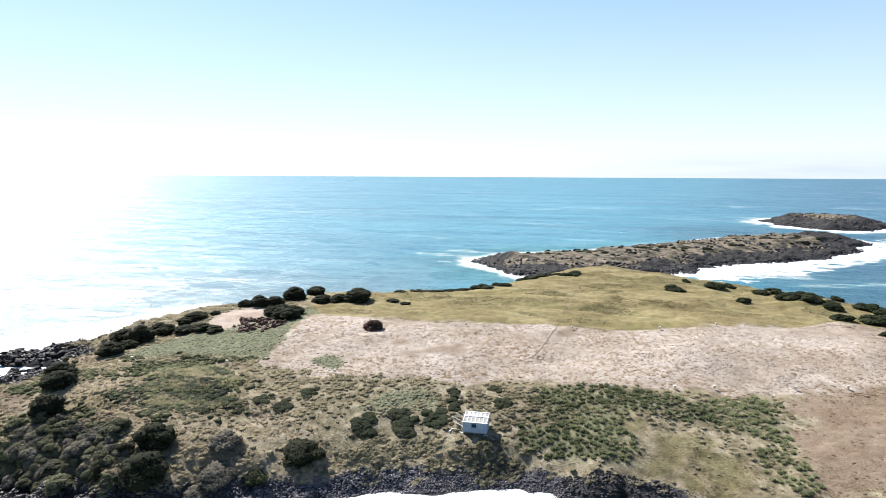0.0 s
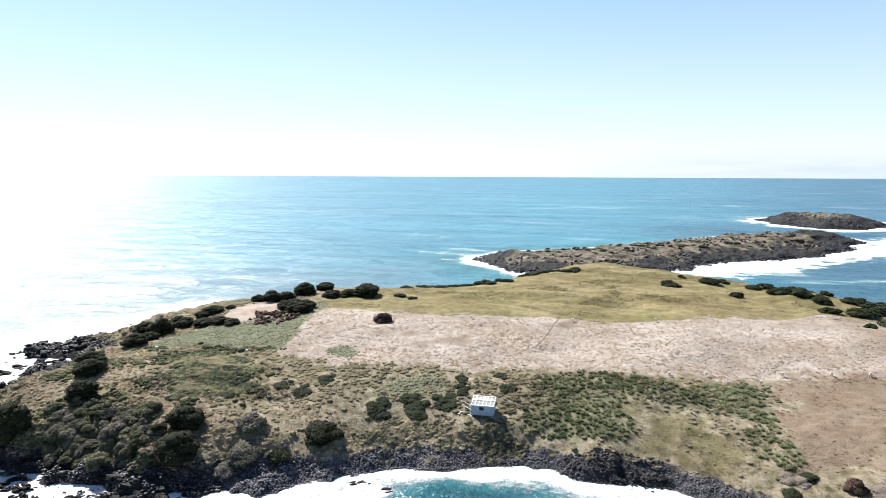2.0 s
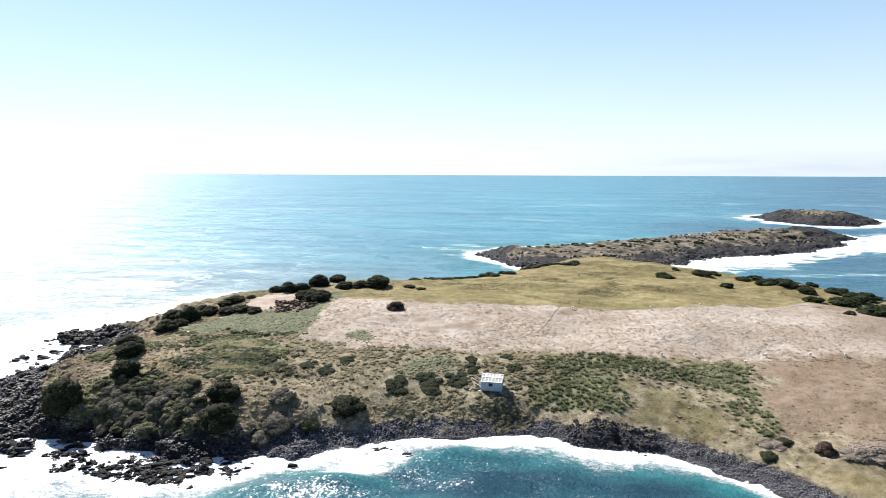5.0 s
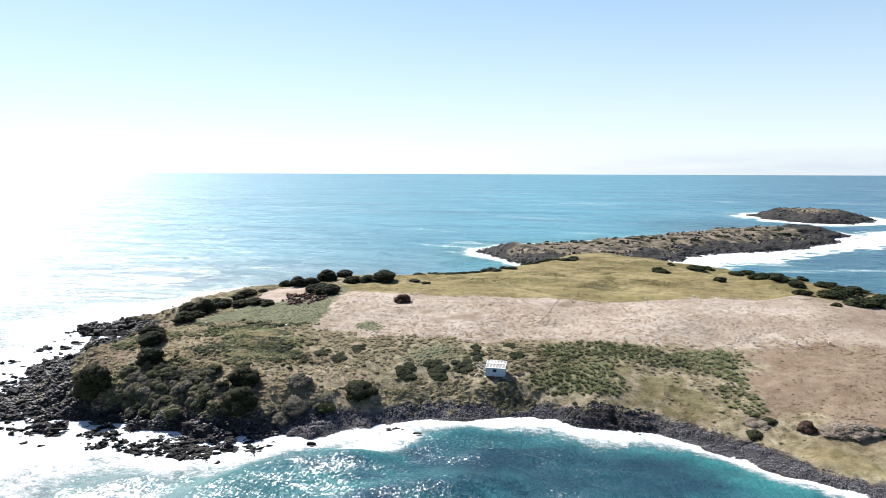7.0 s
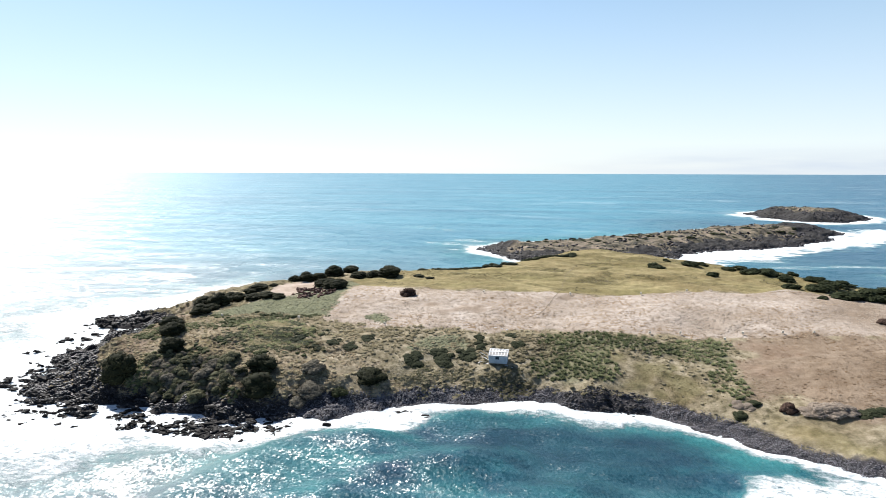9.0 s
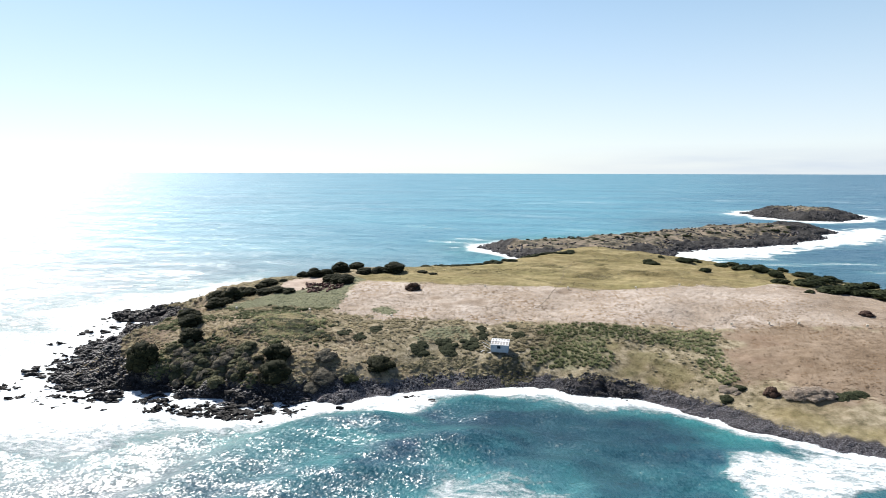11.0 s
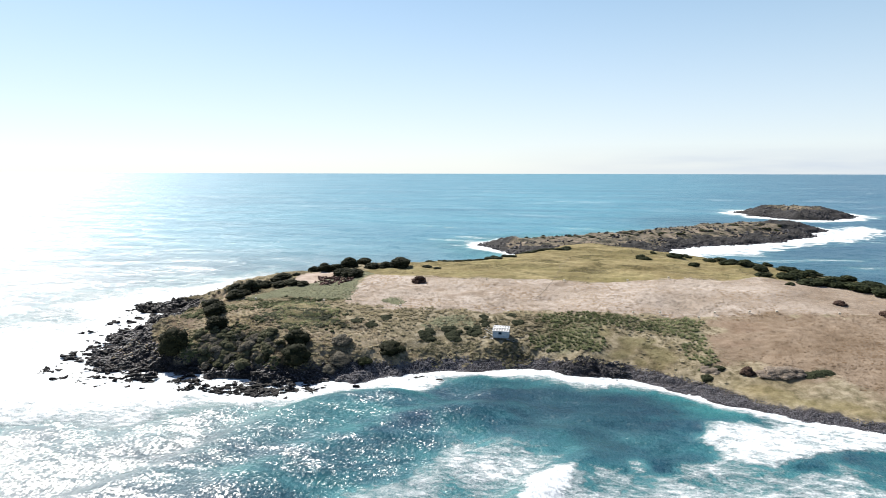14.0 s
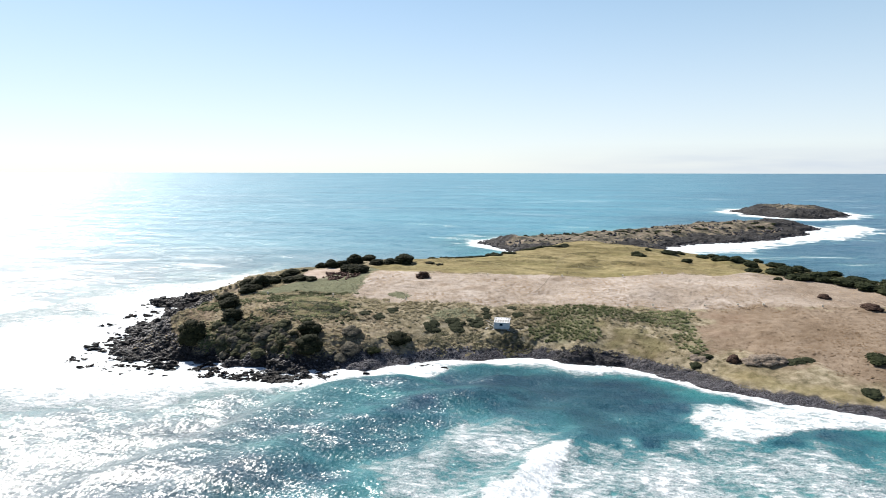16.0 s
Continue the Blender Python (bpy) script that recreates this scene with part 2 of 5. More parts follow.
def ground_material():
    mat, nt, bsdf = shader("grassland", 0.95, 0.15)
    v = place(nt)
    big, mid, fine = grain(nt, v, 0.06, 5, 0.6), grain(nt, v, 0.45, 5, 0.6), grain(nt, v, 2.6, 5, 0.7)
    scrub = ramp(nt, mid, [(0.34, (0.13, 0.115, 0.07)), (0.5, (0.26, 0.226, 0.15)), (0.66, (0.39, 0.345, 0.25))])
    straw = ramp(nt, mid, [(0.25, (0.33, 0.283, 0.235)), (0.55, (0.445, 0.39, 0.338)), (0.8, (0.53, 0.475, 0.42))])
    tan = ramp(nt, mid, [(0.25, (0.185, 0.14, 0.098)), (0.5, (0.24, 0.187, 0.135)), (0.8, (0.31, 0.25, 0.186))])
    meadow = ramp(nt, mid, [(0.25, (0.165, 0.145, 0.068)), (0.55, (0.285, 0.24, 0.122)), (0.8, (0.37, 0.315, 0.175))])
    rust = ramp(nt, mid, [(0.25, (0.14, 0.092, 0.062)), (0.5, (0.20, 0.137, 0.095)), (0.8, (0.28, 0.202, 0.147))])
    moss = ramp(nt, mid, [(0.25, (0.11, 0.12, 0.064)), (0.7, (0.20, 0.21, 0.124))])
    stone = ramp(nt, fine, [(0.3, (0.013, 0.013, 0.014)), (0.7, (0.046, 0.044, 0.047))])
    shingle = ramp(nt, fine, [(0.3, (0.026, 0.025, 0.028)), (0.7, (0.095, 0.091, 0.098))])
    sand = ramp(nt, mid, [(0.3, (0.34, 0.275, 0.225)), (0.7, (0.46, 0.39, 0.33))])
    brush = ramp(nt, mid, [(0.34, (0.15, 0.131, 0.085)), (0.52, (0.31, 0.265, 0.185)), (0.72, (0.45, 0.39, 0.29))])
    # dark olive grass, which also paints the shade of the meadow's hollows
    shaded_sward = ramp(nt, mid, [(0.3, (0.10, 0.09, 0.036)), (0.7, (0.19, 0.165, 0.07))])
    roll = grain(nt, place(nt, (0.3, 1.0, 1.0), 0.1), 0.11, 5, 0.62)
    meadow = mix(nt, 0.75, meadow, ramp(nt, roll, [(0.34, (0.62, 0.66, 0.52)), (0.56, (1.0, 1.0, 1.0))]), "MULTIPLY")
    col = scrub
    for name, c in (("brush", brush), ("meadow", meadow), ("shaded_sward", shaded_sward), ("straw", straw), ("tan", tan), ("rust", rust), ("moss", moss), ("sand", sand), ("stone", stone), ("shingle", shingle)):
        edge = calc(nt, "MULTIPLY_ADD", fine, 0.5, calc(nt, "SUBTRACT", layer(nt, name), 0.25))
        col = mix(nt, calc(nt, "MULTIPLY_ADD", calc(nt, "SUBTRACT", edge, 0.5), 2.2, 0.5, True), col, c)
    wrinkle = grain(nt, place(nt, (0.45, 1.0, 1.0), 0.12), 0.55, 5, 0.7)
    col = mix(nt, 0.45, col, ramp(nt, wrinkle, [(0.32, (0.66, 0.62, 0.58)), (0.56, (1.0,))]), "MULTIPLY")
    col = mix(nt, 0.8, col, ramp(nt, big, [(0.32, (0.62, 0.57, 0.50)), (0.62, (1.0, 1.0, 1.0))]), "MULTIPLY")
    col = mix(nt, 0.3, col, ramp(nt, fine, [(0.3, (0.42,)), (0.62, (1.0,))]), "MULTIPLY")
    nt.links.new(col, bsdf.inputs["Base Color"])
    relief(nt, bsdf, calc(nt, "MULTIPLY_ADD", mid, 0.6, fine), 0.7, 0.35)
    return mat


def island_material():
    mat, nt, bsdf = shader("island_ground", 0.9, 0.25)
    v = place(nt)
    mid, fine = grain(nt, v, 0.16, 6, 0.68), grain(nt, v, 0.7, 5, 0.7)
    grass = ramp(nt, mid, [(0.41, (0.026, 0.026, 0.016)), (0.49, (0.10, 0.086, 0.056)), (0.66, (0.225, 0.18, 0.135))])
    stone = ramp(nt, fine, [(0.3, (0.008, 0.008, 0.008)), (0.6, (0.030, 0.029, 0.028)), (0.85, (0.12, 0.105, 0.09))])
    edge = calc(nt, "MULTIPLY_ADD", mid, 1.1, calc(nt, "SUBTRACT", layer(nt, "stone"), 0.55))
    col = mix(nt, calc(nt, "MULTIPLY_ADD", calc(nt, "SUBTRACT", edge, 0.5), 4.0, 0.5, True), grass, stone)
    nt.links.new(col, bsdf.inputs["Base Color"])
    relief(nt, bsdf, fine, 0.6, 1.0)
    return mat


def sea_material():
    mat, nt, bsdf = shader("sea_water", 0.2, 0.95)
    bsdf.inputs["IOR"].default_value = 1.33
    v = place(nt)
    swell = grain(nt, place(nt, (0.35, 1.0, 1.0), 0.15), 0.05, 3)
    chop, ripple = grain(nt, place(nt, (0.6, 1.0, 1.0), 0.35), 0.32, 4, 0.6), grain(nt, v, 1.9, 3, 0.55)
    drift = grain(nt, place(nt, (0.25, 1.0, 1.0), 0.25), 0.012, 5, 0.6)
    deep = ramp(nt, drift, [(0.35, (0.026, 0.132, 0.186)), (0.65, (0.06, 0.222, 0.28))])
    teal = ramp(nt, grain(nt, v, 0.05, 4), [(0.35, (0.008, 0.074, 0.092)), (0.65, (0.024, 0.165, 0.160))])
    bay = ramp(nt, grain(nt, place(nt, (0.5, 1.0, 1.0), 0.5), 0.045, 5, 0.6), [(0.34, (0.004, 0.026, 0.050)), (0.5, (0.007, 0.054, 0.076)), (0.66, (0.022, 0.14, 0.15))])
    gulf = ramp(nt, grain(nt, place(nt, (0.5, 1.0, 1.0), 0.5), 0.06, 4, 0.6), [(0.35, (0.003, 0.017, 0.034)), (0.65, (0.006, 0.039, 0.056))])
    water = mix(nt, layer(nt, "shallow"), mix(nt, layer(nt, "bay"), deep, bay), teal)
    water = mix(nt, layer(nt, "navy"), water, gulf)
    # the water colour is darkened eastward, away from the sun's glare
    water = mix(nt, calc(nt, "MULTIPLY", layer(nt, "east_dim"), 0.75), water, (0.010, 0.058, 0.108))
    # grey of the sun's glare off the west shore, put into the water colour
    water = mix(nt, calc(nt, "MULTIPLY", layer(nt, "glare_grey"), 0.85), water, (0.085, 0.112, 0.12))
    lace = calc(nt, "MULTIPLY_ADD", grain(nt, place(nt, (0.5, 1.0, 1.0), 0.6), 0.8, 6, 0.72), 1.5,
                calc(nt, "MULTIPLY_ADD", grain(nt, v, 0.11, 4), 0.8, calc(nt, "MULTIPLY_ADD", grain(nt, v, 2.6, 4, 0.7), 0.7, -0.95)))
    foam = calc(nt, "MULTIPLY_ADD", calc(nt, "SUBTRACT", layer(nt, "foam"), lace), 2.3, 0.24, True)
    lines = grain(nt, place(nt, (0.3, 1.0, 1.0), 0.18), 0.022, 6, 0.6)
    water = mix(nt, calc(nt, "MULTIPLY", ramp(nt, lines, [(0.50, (0.0,)), (0.72, (1.0,))]), calc(nt, "MULTIPLY", layer(nt, "far"), 0.3)), water, (0.09, 0.28, 0.33))
    # thin broken streaks of old foam out at sea
    wisp = calc(nt, "ABSOLUTE", calc(nt, "SUBTRACT", grain(nt, place(nt, (0.22, 1.0, 1.0), 0.2), 0.03, 6, 0.62), 0.5))
    where = ramp(nt, grain(nt, place(nt, (0.5, 1.0, 1.0), 0.2), 0.009, 3), [(0.50, (0.0,)), (0.66, (1.0,))])
    wisp = calc(nt, "MULTIPLY", ramp(nt, wisp, [(0.0, (1.0,)), (0.028, (0.0,))]), calc(nt, "MULTIPLY", where, calc(nt, "MULTIPLY", layer(nt, "far"), 0.35)))
    water = mix(nt, wisp, water, (0.62, 0.72, 0.74))
    water = mix(nt, calc(nt, "MULTIPLY", layer(nt, "foam"), 0.6, 0.0, True), water, (0.085, 0.27, 0.28))
    col = mix(nt, foam, water, ramp(nt, grain(nt, place(nt, (0.6, 1.0, 1.0), 0.6), 0.9, 5, 0.7), [(0.3, (0.34, 0.395, 0.41)), (0.62, (0.66, 0.69, 0.70))]))
    nt.links.new(col, bsdf.inputs["Base Color"])
    nt.links.new(calc(nt, "MULTIPLY_ADD", foam, 0.5, calc(nt, "MULTIPLY_ADD", layer(nt, "far"), 0.0, 0.33)), bsdf.inputs["Roughness"])
    height = calc(nt, "MULTIPLY_ADD", swell, 1.4, calc(nt, "MULTIPLY_ADD", chop, 0.35, calc(nt, "MULTIPLY", ripple, 0.06)))
    height = calc(nt, "MULTIPLY", height, calc(nt, "MULTIPLY_ADD", layer(nt, "far"), -0.45, 1.0))
    relief(nt, bsdf, calc(nt, "ADD", height, calc(nt, "MULTIPLY", foam, 0.3)), 1.0, 1.0)
    # wavelets: small facets, each tilted its own way
    slope = bsdf.inputs["Normal"].links[0].from_socket
    for scale, tilt in ((5.6, 0.31), (2.5, 0.33), (0.40, 0.14), (0.10, 0.14)):
        cell, off, add = nt.nodes.new("ShaderNodeTexVoronoi"), nt.nodes.new("ShaderNodeVectorMath"), nt.nodes.new("ShaderNodeVectorMath")
        cell.voronoi_dimensions = "2D"
        cell.inputs["Scale"].default_value = scale
        nt.links.new(place(nt, (1.2, 0.75, 1.0) if scale > 0.5 else (0.6 if scale > 0.2 else 0.45, 1.0, 1.0), 0.3), cell.inputs["Vector"])
        off.operation, off.inputs[1].default_value, off.inputs[2].default_value = "MULTIPLY_ADD", (tilt, tilt, 0), (-tilt / 2, -tilt / 2, 0)
        nt.links.new(cell.outputs["Color"], off.inputs[0])
        nt.links.new(slope, add.inputs[0])
        nt.links.new(off.outputs[0], add.inputs[1])
        unit = nt.nodes.new("ShaderNodeVectorMath")
        unit.operation = "NORMALIZE"
        nt.links.new(add.outputs[0], unit.inputs[0])
        slope = unit.outputs[0]
    nt.links.new(slope, bsdf.inputs["Normal"])
    return mat


GROUND, ISLAND, SEA = ground_material(), island_material(), sea_material()
BASALT = stained("basalt", (0.006, 0.006, 0.006), (0.019, 0.018, 0.018), 0.9, 0.6, 1.0, 0.35, 0.1)
COBBLE = stained("beach_cobble", (0.04, 0.039, 0.045), (0.175, 0.168, 0.184), 0.9, 0.5, 0.5, 0.12, 0.4)
RUBBLE = stained("shore_rubble_stone", (0.009, 0.009, 0.0105), (0.036, 0.034, 0.036), 0.5, 0.46, 0.9, 0.25, 0.3)
ISLESTONE = stained("isle_stone", (0.009, 0.009, 0.011), (0.052, 0.049, 0.053), 0.25, 0.6, 0.8, 0.4, 0.2)
RUSTY = stained("red_brown_rock", (0.045, 0.024, 0.019), (0.14, 0.080, 0.062), 0.9, 0.9, 0.7, 0.2)
STRAW = leafy("dry_straw", (0.38, 0.328, 0.27), (0.51, 0.447, 0.372), 0.5, True)
TANGRASS = leafy("tan_grass", (0.22, 0.168, 0.118), (0.34, 0.272, 0.20), 0.5, True)
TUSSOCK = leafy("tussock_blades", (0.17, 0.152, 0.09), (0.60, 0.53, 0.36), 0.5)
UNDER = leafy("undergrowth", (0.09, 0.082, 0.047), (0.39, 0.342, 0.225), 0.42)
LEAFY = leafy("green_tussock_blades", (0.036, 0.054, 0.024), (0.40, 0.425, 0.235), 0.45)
HERB = leafy("grey_green_herbs", (0.14, 0.15, 0.09), (0.24, 0.245, 0.155), 0.25)
MEADOW = leafy("meadow_blades", (0.19, 0.165, 0.078), (0.38, 0.325, 0.175), 0.45)
SHORT = leafy("short_olive_grass", (0.11, 0.105, 0.05), (0.31, 0.285, 0.155), 0.48)
BUSH = leafy("bush_leaves", (0.010, 0.013, 0.007), (0.048, 0.05, 0.024), 0.15)
THICKBUSH = leafy("thicket_leaves", (0.03, 0.036, 0.019), (0.21, 0.205, 0.122), 0.26)
GREENBUSH = leafy("green_bush_leaves", (0.012, 0.018, 0.008), (0.055, 0.063, 0.029), 0.2)
GREYBUSH = leafy("grey_shrub_twigs", (0.048, 0.046, 0.037), (0.23, 0.21, 0.162), 0.25)
BRACKEN = leafy("brown_bracken", (0.09, 0.074, 0.046), (0.46, 0.38, 0.255), 0.45)
BROWNBUSH = leafy("red_brown_shrub_twigs", (0.03, 0.018, 0.014), (0.15, 0.10, 0.078), 0.15)
DRYBUSH = leafy("dry_shrub_twigs", (0.25, 0.21, 0.168), (0.48, 0.41, 0.34), 0.45)
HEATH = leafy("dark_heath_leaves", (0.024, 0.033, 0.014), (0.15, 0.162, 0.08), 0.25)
MAT = leafy("mat_shrub_leaves", (0.015, 0.021, 0.011), (0.062, 0.068, 0.036), 0.15)
SOIL = stained("trail_soil", (0.11, 0.088, 0.056), (0.21, 0.17, 0.118), 1.5)
BARK = stained("bark", (0.04, 0.03, 0.022), (0.12, 0.09, 0.065), 3.0)
# blue-grey of the hut's sky-lit, shaded front is put into this white
SHADED_WHITE = stained("weathered_white_paint_in_shade", (0.25, 0.31, 0.37), (0.41, 0.475, 0.525), 1.3, 0.7, 0.15, 0.02)
ROOFING = stained("white_roof_sheet", (0.50, 0.51, 0.51), (0.72, 0.73, 0.72), 1.0, 0.45, 0.1, 0.02, 0.5)
PANEL = stained("grey_roof_panel", (0.20, 0.20, 0.19), (0.36, 0.35, 0.33), 1.8, 0.5, 0.1, 0.02, 0.5)
TIMBER = stained("grey_timber", (0.16, 0.14, 0.12), (0.34, 0.31, 0.27), 2.5, 0.85, 0.3, 0.02)
GLASS = stained("dark_window_glass", (0.010, 0.016, 0.03), (0.02, 0.03, 0.05), 1.0, 0.06, 0.0, 0.01, 0.6)
PALE = stained("bleached_plastic", (0.50, 0.46, 0.38), (0.68, 0.63, 0.53), 3.0, 0.6, 0.1, 0.01)

# ---- mesh helpers ----
def mesh_of(name, verts, faces, material, layers=None, smooth=False):
    """A mesh from arrays: corners, faces of one corner count, values carried by the corners."""
    verts, faces = np.asarray(verts, np.float32), np.asarray(faces, np.int32)
    me = bpy.data.meshes.new(name)
    n, k = faces.shape
    me.vertices.add(len(verts))
    me.vertices.foreach_set("co", verts.ravel())
    me.loops.add(n * k)
    me.loops.foreach_set("vertex_index", faces.ravel())
    me.polygons.add(n)
    me.polygons.foreach_set("loop_start", np.arange(n, dtype=np.int32) * k)
    for key, values in (layers or {}).items():
        me.attributes.new(key, "FLOAT", "POINT").data.foreach_set("value", np.asarray(values, np.float32))
    me.materials.append(material)
    me.update(calc_edges=True)
    me.validate()
    if smooth:
        me.shade_smooth()
    return me


def bm_mesh(name, bm, material, smooth=False):
    me = bpy.data.meshes.new(name)
    bm.to_mesh(me)
    bm.free()
    me.materials.append(material)
    if smooth:
        me.shade_smooth()
    return me


def part(name, data, parent, label="", m=None, material=None):
    """Links a mesh (or a bmesh with its material) as a part of a thing."""
    if isinstance(data, bmesh.types.BMesh):
        data = bm_mesh(name, data, material)
    ob = new(name, data)
    ob.parent = parent
    if m is not None:
        ob.matrix_basis = m
    return tagged(ob, label)


def box(bm, size, at, bevel=0.0, turn=None):
    """A box in a bmesh, with its edges rounded."""
    made = bmesh.ops.create_cube(bm, size=1.0)["verts"]
    m = Matrix.Translation(at) @ (turn if turn is not None else Matrix()) @ Matrix.Diagonal((*size, 1))
    bmesh.ops.transform(bm, matrix=m, verts=made)
    if bevel:
        edges = list({e for v in made for e in v.link_edges})
        bmesh.ops.bevel(bm, geom=edges, offset=bevel, segments=1, affect="EDGES")


def boxes(*items):
    bm = bmesh.new()
    for size, at, bevel, *turn in items:
        box(bm, size, at, bevel, turn[0] if turn else None)
    return bm


def ground_at(x, y):
    return float(head_height(np.array([x], float), np.array([y], float))[0])


def grid(xs, ys):
    x, y = np.meshgrid(xs, ys)
    nx, ny = len(xs), len(ys)
    i = np.arange(nx * ny).reshape(ny, nx)
    quads = np.stack([i[:-1, :-1], i[:-1, 1:], i[1:, 1:], i[1:, :-1]], -1).reshape(-1, 4)
    return x.ravel(), y.ravel(), quads


def trimmed(quads, keep, *arrays):
    """Drops the faces outside and the corners that no face uses."""
    quads = quads[keep[quads].any(1)]
    used = np.unique(quads)
    index = np.zeros(len(keep), np.int64)
    index[used] = np.arange(len(used))
    return (index[quads], *(a[used] for a in arrays))


# ---- zones of the headland, in plan ----
STRAW_FIELD = rounded([(-63, 126), (-56, 123), (-44, 122), (-31, 124), (-16, 125), (-1, 128), (9, 127), (26, 128), (45, 130), (75, 132), (105, 134),
                       (118, 160), (88, 183), (75, 181), (62, 174), (47, 170), (33, 166), (18, 162), (4, 163), (-12, 163), (-25, 161), (-41, 162),
                       (-50, 162), (-66, 166), (-64, 150)], 1)
TAN_FIELD = rounded([(45, 132), (44, 118), (43, 106), (46, 99), (64, 88), (90, 74), (130, 60), (140, 110), (110, 136), (75, 134)], 1)
RUST_PATCH = rounded([(45, 129), (57, 131), (69, 128), (68, 111), (60, 104), (48, 105), (44, 114)], 1)
MOSS_STRIP = rounded([(-93, 124), (-80, 126), (-63, 126), (-64, 140), (-66, 166), (-70, 177), (-75, 172), (-76, 158), (-84, 144), (-96, 137)], 1)
OLIVE_PATCHES = [rounded(p, 1) for p in ([(-41, 142), (-37, 146), (-33, 144), (-36, 140)], [(-34, 138), (-27, 143), (-20, 147), (-18, 144), (-24, 137), (-30, 135)], [(-4, 155), (4, 160), (12, 160), (6, 155)])]
SHADED_SWARDS = [rounded(p, 1) for p in ([(-52, 196), (-37, 198), (-33, 193), (-48, 191)], [(10, 216), (18, 222), (25, 217), (16, 209)], [(-8, 203), (4, 208), (5, 198), (-4, 199)], [(16, 198), (30, 199), (34, 193), (20, 191)], [(6, 186), (14, 190), (22, 186), (12, 181)])]
TURQUOISE_WATER = rounded([(-62, 56), (-48, 68), (-30, 72), (-16, 66), (-10, 56), (-20, 44), (-40, 34), (-58, 40)])
NAVY_WATER = rounded([(-14, 80), (-6, 88), (6, 90), (22, 89), (30, 76), (27, 62), (20, 54), (8, 50), (-5, 58), (-14, 68)])
GREEN_PATCH = rounded([(-36, 113), (-30, 119), (-22, 121), (-20, 116), (-26, 112)], 1)
WEST_SLOPE = rounded([(-126, 76), (-122, 128), (-104, 126), (-88, 116), (-70, 112), (-48, 108), (-36, 101), (-28, 92), (-44, 84), (-66, 76), (-98, 74)], 1)
LOW_BANK = rounded([(-24, 99), (-2, 102), (12, 105), (30, 98), (46, 89), (44, 96), (30, 104), (12, 111), (0, 107), (-22, 102)], 1)
HUT_YARD = rounded([(-15, 105), (-13, 109), (-8, 109), (-5, 106), (-9, 103)], 1)
MOSS_PATCH = rounded([(-52, 128), (-48, 134), (-42, 130), (-46, 125)], 1)
SAND_PATCH = rounded([(-92, 155), (-93, 176), (-78, 174), (-69, 160), (-75, 146), (-88, 147)], 1)
BARE_SOIL = rounded([(-25, 104), (-17, 104.5), (-14, 107), (-17, 109), (-24, 107)], 1)
RED_HEAP = [(-81, 147), (-82, 157), (-72, 157), (-68, 151), (-72, 142)]
LEAFY_BANK = rounded([(-4, 112), (-2.6, 120.5), (-0.5, 126.3), (3.7, 127), (10.7, 126.3), (16.3, 125), (24, 123.6), (32, 125.4), (38, 127.4), (44, 128),
                      (42.8, 118), (42.5, 113), (36, 112.5), (33.4, 115), (26.7, 117), (20.7, 118.3), (14.4, 118), (14, 113), (16, 109), (16, 104.5),
                      (13, 102.8), (-0.4, 105), (-4, 106.5)], 1)
LAWN = rounded([(16, 117), (20.7, 117), (26.7, 116), (33, 114), (34, 108), (37, 100), (34, 97), (20, 102), (15, 103), (17, 106), (16.5, 110), (15, 113)], 1)
LEAFY_TAIL = rounded([(34.3, 113), (42.5, 113), (42.9, 107), (43.7, 99.3), (42, 95), (39, 95), (37.5, 99), (35.2, 105)], 1)
LEAFY_WEST = rounded([(-84, 117), (-72, 122), (-62, 116), (-58, 107), (-61, 101), (-68, 99.5), (-74.5, 103), (-79, 110)], 1)
WEST_ROCK = rounded([(-145, 60), (-58, 60), (-60, 79.5), (-80, 82), (-94, 84.5), (-104, 89), (-110, 97), (-115, 109), (-119, 125), (-121, 137), (-134, 146), (-146, 140)], 1)
WEST_LAWN = rounded([(-90, 101), (-84, 107), (-77.5, 104.5), (-71.5, 98), (-78, 94.5), (-85, 94.5)], 1)
BROWN_SLOPE = rounded([(-108, 100), (-116, 122), (-122, 142), (-120, 155), (-108, 140), (-102, 122), (-95, 101), (-95, 94), (-103, 92)], 1)
LOW_BAND = rounded([(-38, 96), (-30, 103), (-22, 105.5), (-13, 106), (-8, 106.5), (-4, 104.5), (-5, 102), (-16, 101.5), (-22, 100), (-34, 95)], 1)
THICKET = rounded([(-91, 91), (-89, 96), (-80, 97), (-67, 90), (-65, 83), (-76, 83), (-88, 84)], 1)


MAT_SHRUBS = [(-32.2, 105.4, 5.3, 1.1), (-26.0, 107.6, 6.2, 1.3), (-20.0, 110.2, 5.1, 1.1), (-17.2, 115.1, 3.7, 1.0), (-17.7, 119.5, 3.5, 0.9),
              (-8.2, 117.2, 3.5, 1.0), (-10.2, 122.3, 3.0, 0.7), (-48.7, 107.2, 4.6, 0.9), (-45.9, 113.2, 3.5, 0.8), (-53.2, 108.2, 4.3, 0.8), (-62.5, 102.6, 5.6, 0.9), (-76.2, 112.5, 5.0, 0.8), (-58.8, 105.6, 3.2, 0.6)]


def zone(x, y, outline, soft=1.5, ragged=1.6, seed=40):
    """1 inside an outline, 0 outside, with a ragged edge."""
    return step(-soft, soft, inside(x, y, outline) + ragged * fbm(x / 5, y / 5, 3, seed))


def beach_width(x):  # metres of bare stones above the waterline
    return 3.5 + 4.2 * step(-36, -58, x) + 4.0 * step(-112, -122, x)


